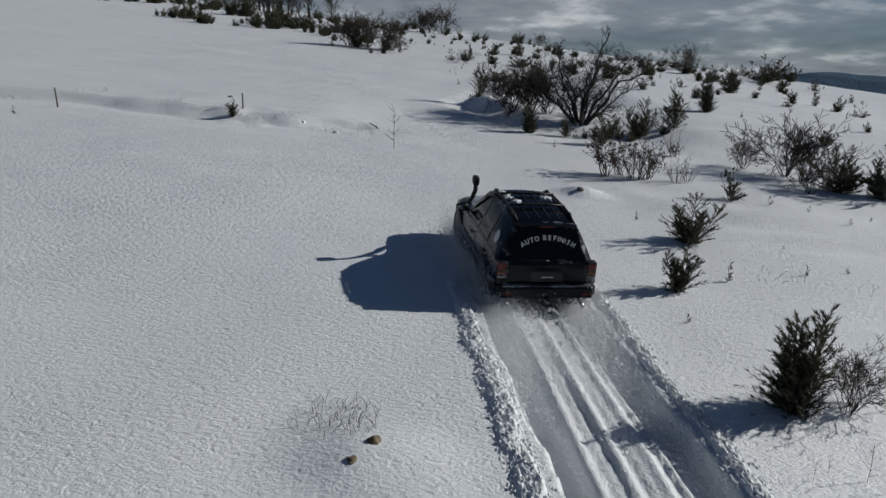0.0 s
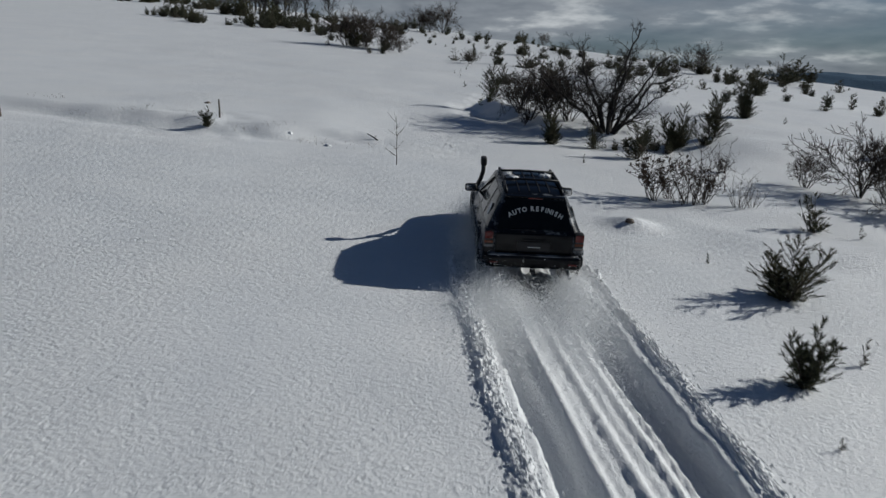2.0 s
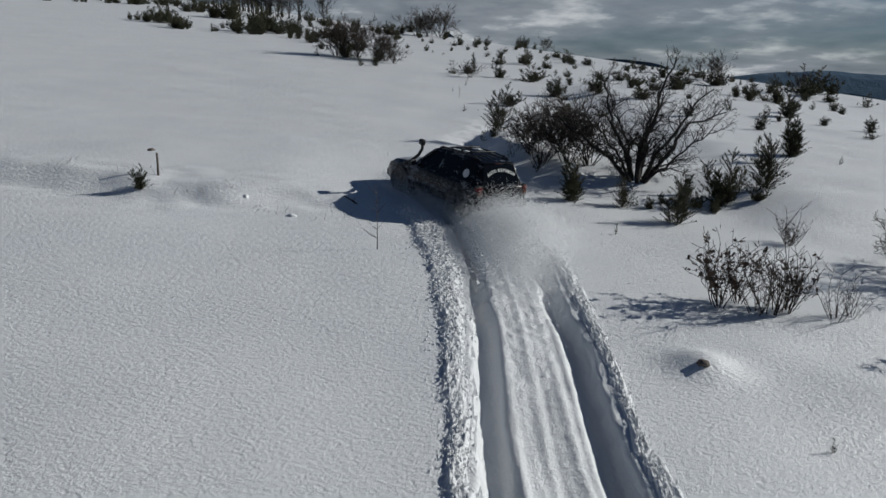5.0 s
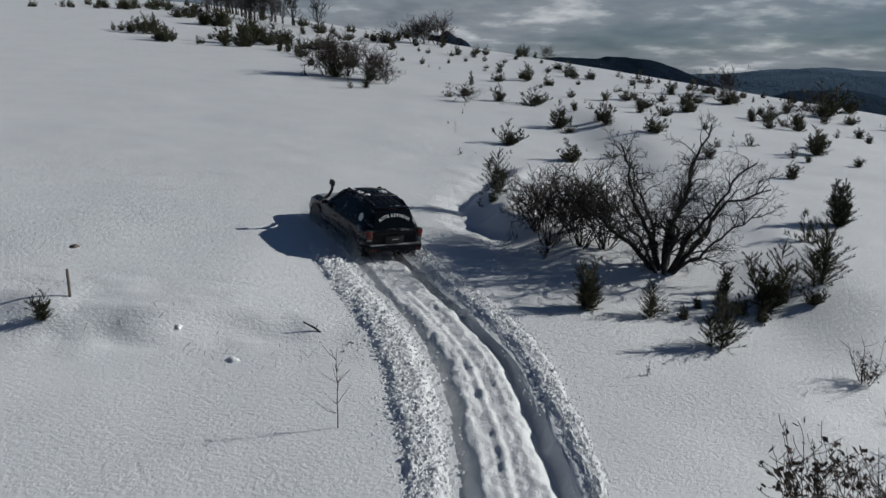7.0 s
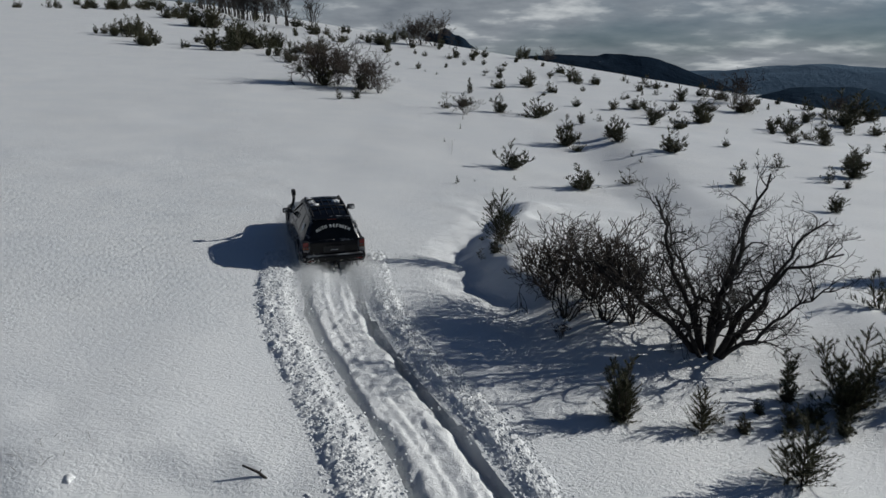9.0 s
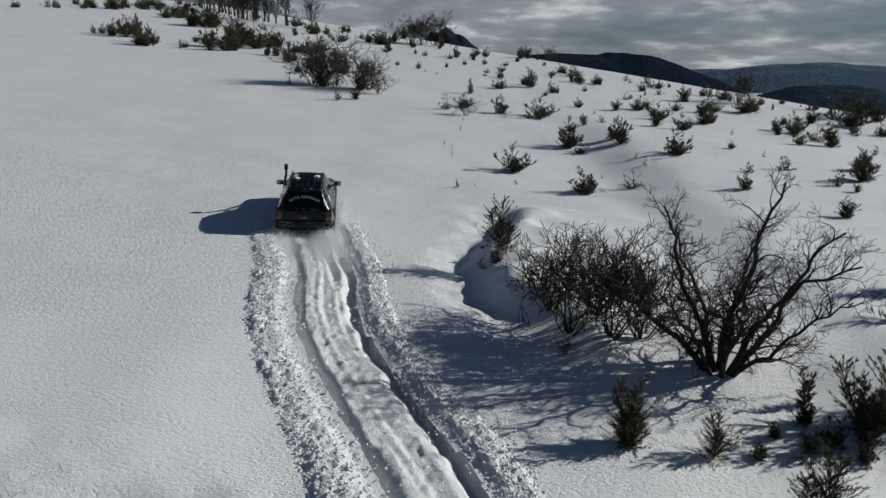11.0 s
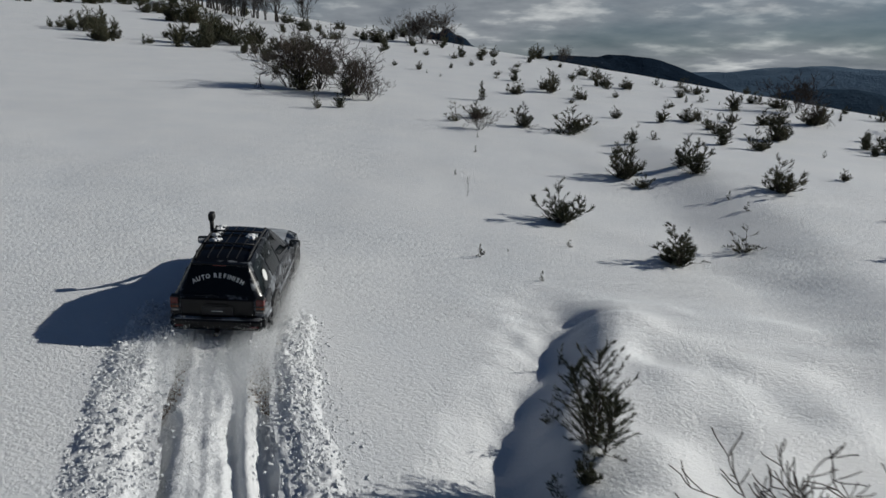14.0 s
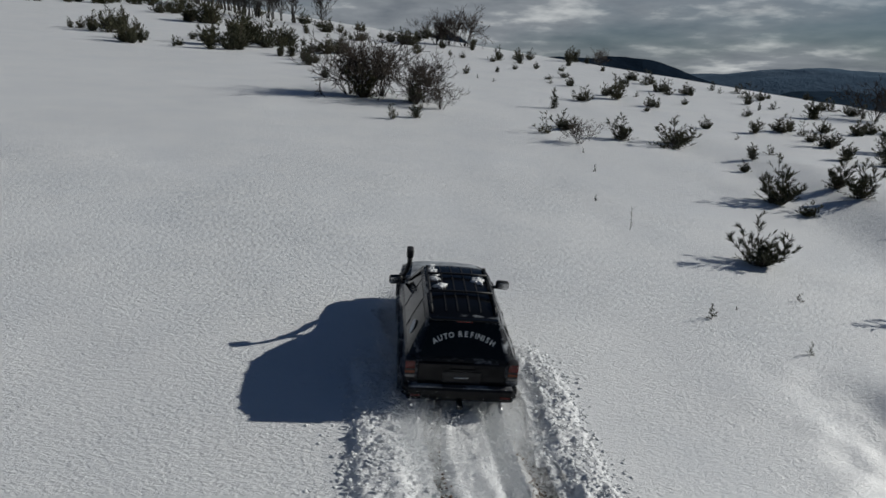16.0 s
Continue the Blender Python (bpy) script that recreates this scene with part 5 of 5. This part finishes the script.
stand(crooked_tree(), 6.2, 35.35, 0, 1.0)
thicket = bare_plant("bare_shrub", "leafless thicket of thin dark stems", "shrub", 61, 11, 0.85, 0.66, 0.0125, 3, 4, (M_BARK, M_TWIG), "leafless shrubs", gnarl=0.3)
stand(thicket, 3.0, 36.6, 0, 1.9)
THICKETS = [
    (3.9, 36.2, 2.0), (4.7, 36.3, 2.1), (2.7, 37.6, 1.8), (3.9, 37.4, 2.0), (12.5, 27.1, 2.1), (11.2, 28.0, 1.2), (12.0, 24.1, 1.0),
    (-10.4, 83.1, 3.6), (-9.4, 84.5, 3.4), (-11.4, 84.0, 3.0), (-7.1, 82.0, 2.8), (-6.6, 83.0, 2.6), (-5.5, 80.7, 1.4), (-4.4, 154.0, 4.6), (-2.0, 155.0, 5.2), (-6.5, 153.0, 4.0), (16.5, 141.0, 2.2),
    (1.4, 72.6, 1.2), (39.2, 93.0, 1.9), (27.7, 88.1, 1.6), (29.7, 95.8, 3.0), (5.75, 9.6, 0.85), (12.9, 26.2, 1.6),
]
for i, (x, y, h) in enumerate(THICKETS):
    stand(copy_thing(thicket, Matrix()), x, y, 67 * i, h)
# trees along the skyline
wood = bare_plant("skyline_tree", "leafless dark tree on the skyline", "tree", 66, 3, 0.25, 0.60, 0.026, 3, 5, (M_BARK, M_BARK), "trees on the skyline", gnarl=0.18, lift=0.3)
stand(wood, -62.9, 232.0, 0, 7.0)
for i, (x, y, h) in enumerate([(-55.0, 217, 6.6), (-46.6, 197, 6.4), (-43.9, 195, 6.4), (-40.6, 194, 5.2), (-34.5, 185, 6.4), (-27.9, 179, 5.4), (-59, 224, 7.5), (-51, 206, 6.8), (-49, 202, 6.0), (-66, 236, 7.0), (-70, 243, 7.0), (-38, 190, 4.4), (-57, 221, 7.5), (-53, 211, 7), (-61, 228, 7.4), (-64, 234, 7), (-48, 199, 6.5), (-45, 197, 6), (-42, 196, 6), (-74, 250, 7.5), (-72, 246, 7), (-68, 240, 7.2)]):
    stand(copy_thing(wood, Matrix()), x, y, 47 * i, h)
# brown-leaved bushes
leafy = bare_plant("leafy_shrub", "shrub holding withered reddish-brown leaves", "shrub", 71, 9, 0.5, 0.62, 0.011, 2, 3, (M_TWIG, M_TWIG), "brown-leaved shrubs", leaves=210)
stand(leafy, 5.2, 24.2, 0, 1.45)
for i, (x, y, h) in enumerate([(5.7, 24.5, 1.1), (6.6, 24.3, 1.2), (2.75, 35.7, 0.5), (7.6, 37.3, 0.5), (9.0, 29.4, 0.6)]):
    stand(copy_thing(leafy, Matrix()), x, y, 100 * i, h)


def wand(name, label, category, group, seed, stems, tall, r, sides, fan=0.0):
    """Thin upright stems one metre high, each with short side twigs."""
    rng = np.random.default_rng(seed)
    main, side = [], []
    for k in range(stems):
        az = rng.uniform(0, 6.283)
        d = np.array([math.cos(az) * fan * rng.random(), math.sin(az) * fan * rng.random(), 1.0])
        p = np.array([math.cos(az), math.sin(az), 0]) * 0.10 * fan - np.array([0, 0, 0.05])
        h = tall * (1.0 if k == 0 else rng.uniform(0.55, 1.0))
        line = [(p, r)]
        for i in range(8):
            d = d + rng.normal(0, 0.07, 3)
            d /= np.linalg.norm(d)
            p = p + d * h / 8
            line.append((p, r * (1 - 0.8 * (i + 1) / 8)))
        main.append(line)
        for j in range(sides):
            i = rng.integers(2, 8)
            a2 = rng.uniform(0, 6.283)
            e = np.array([math.cos(a2), math.sin(a2), rng.uniform(0.5, 1.3)])
            e /= np.linalg.norm(e)
            q, long = line[i][0], h * rng.uniform(0.10, 0.30)
            m = q + e * long * 0.5 + rng.normal(0, 0.012, 3)
            side.append([(q, max(0.0035, line[i][1] * 0.6)), (m, max(0.003, line[i][1] * 0.45)), (q + e * long + np.array([0, 0, 0.05 * long]), 0.0015)])
    ob = new(name, None)
    tagged(ob, label, category, group)
    part("stem", tubes_mesh("stem", main, M_TWIG, 5), None, ob)
    tagged(part("twig_crown", tubes_mesh("twig_crown", side, M_TWIG, 3), None, ob), kind="stuff")
    return ob


# saplings and clumps of tall bare stems
sapling = wand("sapling", "thin leafless sapling standing alone in snow", "sapling", "saplings", 83, 1, 1.0, 0.008, 16)
stand(sapling, -2.04, 26.15, 0, 1.6)
stand(copy_thing(sapling, Matrix()), 0.3, 57.7, 90, 0.8)
for i, (x, y, h) in enumerate([(4.3, 7.7, 0.32), (5.0, 7.8, 0.6), (5.2, 7.6, 0.5), (4.6, 7.9, 0.3), (5.75, 9.5, 0.9)]):
    stand(copy_thing(sapling, Matrix()), x, y, 80 * i, h)
clump = wand("bare_shrub", "clump of tall thin bare stems standing in snow", "shrub", "leafless shrubs", 85, 9, 1.0, 0.007, 9, 0.55)
stand(clump, 6.15, 24.0, 0, 2.1)
for i, (x, y, h) in enumerate([(6.5, 24.1, 1.7), (5.85, 23.9, 1.4), (7.45, 23.85, 1.3), (7.9, 24.1, 1.0), (8.94, 29.36, 1.3), (5.6, 9.4, 0.8)]):
    stand(copy_thing(clump, Matrix()), x, y, 70 * i, h)

# ---- small things in the snow ----
def stone(name, seed, r, mat, label, x, y, sink, flat=0.6, category="stone"):
    bm = bmesh.new()
    bmesh.ops.create_icosphere(bm, subdivisions=3, radius=r)
    for v in bm.verts:
        k = 1 + 0.45 * noise.noise(v.co * (1.3 / r) + Vector((seed, 0, 0))) + 0.15 * noise.noise(v.co * (4 / r) + Vector((0, seed, 0)))
        v.co = Vector((v.co.x * k * 1.25, v.co.y * k, v.co.z * k * flat))
    me = bpy.data.meshes.new(name)
    soft(bm, 30).to_mesh(me)
    bm.free()
    me.materials.append(mat)
    ob = tagged(new(name, me), label, category)
    ob.matrix_basis = pose(x, y, height(x, y) - sink, 0, 0, seed * 40)
    return ob


stone("stone", 1, 0.07, M_ROCK, "brown stone bare of snow", -0.85, 7.45, 0.0, 0.8)
stone("stone", 2, 0.055, M_ROCK, "brown stone bare of snow", -1.05, 7.1, 0.0, 0.7)
stone("stone", 3, 0.09, M_WOOD, "dark stump end showing through a drift", 3.8, 21.1, -0.02, 0.7)
stone("snow_mound", 4, 0.15, M_SNOW, "small rounded hump of snow", -4.46, 28.3, 0.06, 0.7, "snow mound")
stone("stone", 6, 0.11, M_WOOD, "dark stone under a cap of snow", -9.85, 33.0, 0.02, 0.7)
stone("stone", 7, 0.12, M_ROCK, "small stone half buried in snow", 26.1, 70.0, 0.0, 0.6)
stone("snow_mound", 8, 0.09, M_SNOW, "small rounded hump of snow", -5.9, 29.3, 0.05, 0.7, "snow mound")


def fence_post(x, y, h, lean):
    bm = tube([(0, 0, -0.2), (0.01, 0, h * 0.5), (0.0, 0.01, h)], [0.035, 0.032, 0.028], 7)
    me = bpy.data.meshes.new("fence_post")
    bm.to_mesh(me)
    bm.free()
    me.materials.append(M_WOOD)
    ob = tagged(new("fence_post", me), "thin weathered wooden fence post in snow", "post", "fence posts")
    ob.matrix_basis = pose(x, y, height(x, y), 0, lean, 0)


fence_post(-15.23, 28.45, 0.75, -3)
fence_post(-8.45, 29.9, 0.62, 1)


def dead_stick():
    bm = tube([(0.0, 0, -0.05), (-0.18, 0.02, 0.10), (-0.42, 0.0, 0.24)], [0.028, 0.024, 0.016], 7)
    tube([(-0.16, 0.02, 0.09), (-0.10, -0.05, 0.20)], [0.012, 0.006], 5, bm)
    me = bpy.data.meshes.new("dead_stick")
    bm.to_mesh(me)
    bm.free()
    me.materials.append(M_BARK)
    ob = tagged(new("dead_stick", me), "broken dark stick jutting out of the snow", "stick")
    ob.matrix_basis = pose(-2.88, 29.75, height(-2.88, 29.75), 0, 0, 0)


dead_stick()


def dry_tuft(x, y, h, n, spread, seed, label, mat):
    """Thin dry stalks, leaning all ways."""
    rng = np.random.default_rng(seed)
    lines = []
    for k in range(n):
        a, r = rng.uniform(0, 6.28), spread * rng.random() ** 0.6
        b = np.array([math.cos(a) * r, math.sin(a) * r, -0.04])
        d = np.array([rng.normal(0, 0.35), rng.normal(0, 0.35), 1.0]) * h * rng.uniform(0.4, 1.0)
        lines.append([(b, 0.004), (b + d * 0.6, 0.003), (b + d + np.array([d[0], d[1], -0.3 * h * rng.random()]) * 0.4, 0.0015)])
    ob = tagged(new("dry_tuft", tubes_mesh("dry_tuft", lines, mat, 3)), label, "dry stalks", "dry tufts", "stuff")
    ob.matrix_basis = pose(x, y, height(x, y))


dry_tuft(-1.35, 8.0, 0.28, 90, 0.55, 1, "thin dry stalks on a low knob of snow", M_TWIG)
for i, (x, y) in enumerate([(-6.4, 29.6), (-7.4, 29.2), (-5.2, 28.7), (-11.5, 30.2), (-13.5, 29.6), (-3.6, 28.6), (-9.0, 30.0), (-17.2, 29.4), (-15.0, 31.0), (9.0, 14.6), (10.4, 15.3), (7.0, 15.2)]):
    dry_tuft(x, y, 0.22, 16, 0.7, 20 + i, "a few thin dry stalks in the snow", M_TWIG)


def seat_on_slope(x, y, heading, sink):
    """Pose of a thing that stands square on the hillside."""
    c, s = math.cos(radians(heading)), math.sin(radians(heading))
    up = Vector((0.0808, -0.0748, 1)).normalized()
    ahead = Vector((-s, c, 0))
    ahead = (ahead - up * ahead.dot(up)).normalized()
    right = ahead.cross(up)
    m = Matrix((right, ahead, up)).transposed().to_4x4()
    m.translation = Vector((x, y, 0.141 - 0.0808 * x + 0.0748 * y - sink))
    return m


SPRAYS = {
    "tail_left": spray(SPRAY_TAIL, "trail of powder snow thrown up by a rear wheel"),
    "tail_right": spray(SPRAY_TAIL, "trail of powder snow thrown up by a rear wheel"),
    "side_left": spray(SPRAY_SIDE, "curtain of powder snow along the car's flank"),
    "side_right": spray(SPRAY_SIDE, "curtain of powder snow along the car's flank"),
    "plume": spray(SPRAY_PLUME, "billowing cloud of powder snow behind the car"),
}


def motions():
    drive = [(t, seat_on_slope(x, y, a, SINK) @ pose(0, 0, 0, up, lean)) for t, x, y, a, up, lean in DRIVE]
    walk(CAR, drive)
    # wheels roll with the way made, and spin freely while the car digs in
    ts = np.arange(0, 16.001, 0.1)
    way = np.interp(ts, CAR_T, CAR_S) / 0.385
    way = way + np.cumsum(np.where(ts > 11.0, 0.45, 0.10))
    for w in WHEELS:
        p = w.matrix_basis.translation.copy()
        walk(w, [(float(t), pose(p.x, p.y, p.z, -math.degrees(float(a)))) for t, a in zip(ts, way)])
    for ob, s in SLABS:
        a, b = when(s - 1.9), when(s - 0.7)
        if s - 1.9 > CAR_S[-1]:
            walk(ob, [(0, pose(0, 0, 0)), (16, pose(0, 0, 0))])
            continue
        if a < 0.05:
            a, b = 0.0, max(b, 0.1)
            rows = [(0, pose(0, 0, 0)), (b, pose(0, 0, -1.0)), (16, pose(0, 0, -1.0))]
        else:
            b = max(b, a + 0.12)
            rows = [(0, pose(0, 0, 0)), (a, pose(0, 0, 0)), (b, pose(0, 0, -1.0)), (16.5, pose(0, 0, -1.0))]
        walk(ob, rows)
    for ob, s, x, y, z, m in BERMS:
        a, b = when(s + 0.2), when(s + 1.3)
        if s + 1.3 < CAR_S[0]:
            continue
        low = Matrix.Translation((0, 0, -0.6)) @ m
        a = max(a, 0.02)
        b = max(b, a + 0.1)
        walk(ob, [(0, low), (a, low), (b, m), (16.6, m)])
    # powder: each cloud rides with the car, and sinks into the snow when it dies down
    def riding(name, place, strength, turn=0):
        rows = []
        for t in np.arange(0, 16.01, 0.25):
            x, y, a = (float(np.interp(t, CAR_T, [r[k] for r in DRIVE])) for k in (1, 2, 3))
            k = float(np.interp(t, [q[0] for q in strength], [q[1] for q in strength]))
            m = seat_on_slope(x, y, a, 0.12) @ pose(*place, 0, 0, turn)
            rows.append((float(t), Matrix.Translation((0, 0, -(1 - k) * 0.9)) @ m))
        walk(SPRAYS[name], rows)
    riding("tail_left", (-0.75, -1.75, 0), [(0, 0.9), (1.5, 1), (3, 0.9), (5.5, 1), (6.6, 0.75), (7.5, 0.6), (9, 1), (12, 0.8), (14.5, 1), (16, 0.95)])
    riding("tail_right", (0.75, -1.75, 0), [(0, 0.85), (1.5, 1), (3, 0.9), (5.5, 1), (6.6, 0.7), (7.5, 0.6), (9, 1), (12, 1), (14.5, 1), (16, 0.85)])
    riding("side_left", (-0.98, 0, 0), [(0, 1), (3, 1), (6, 1), (7, 1), (8.5, 0.9), (9.5, 0.9), (12, 0.4), (14.5, 0.6), (16, 0.9)], 180)
    riding("side_right", (0.98, 0, 0), [(0, 0.6), (3, 0.7), (6, 0.5), (8.5, 0.7), (12, 0.95), (14.5, 1), (16, 0.8)])
    riding("plume", (0.15, -2.45, -0.08), [(0, 0), (4.0, 0.2), (5.0, 1), (5.7, 1), (6.3, 0.6), (6.8, 0), (16, 0)], -38)


motions()
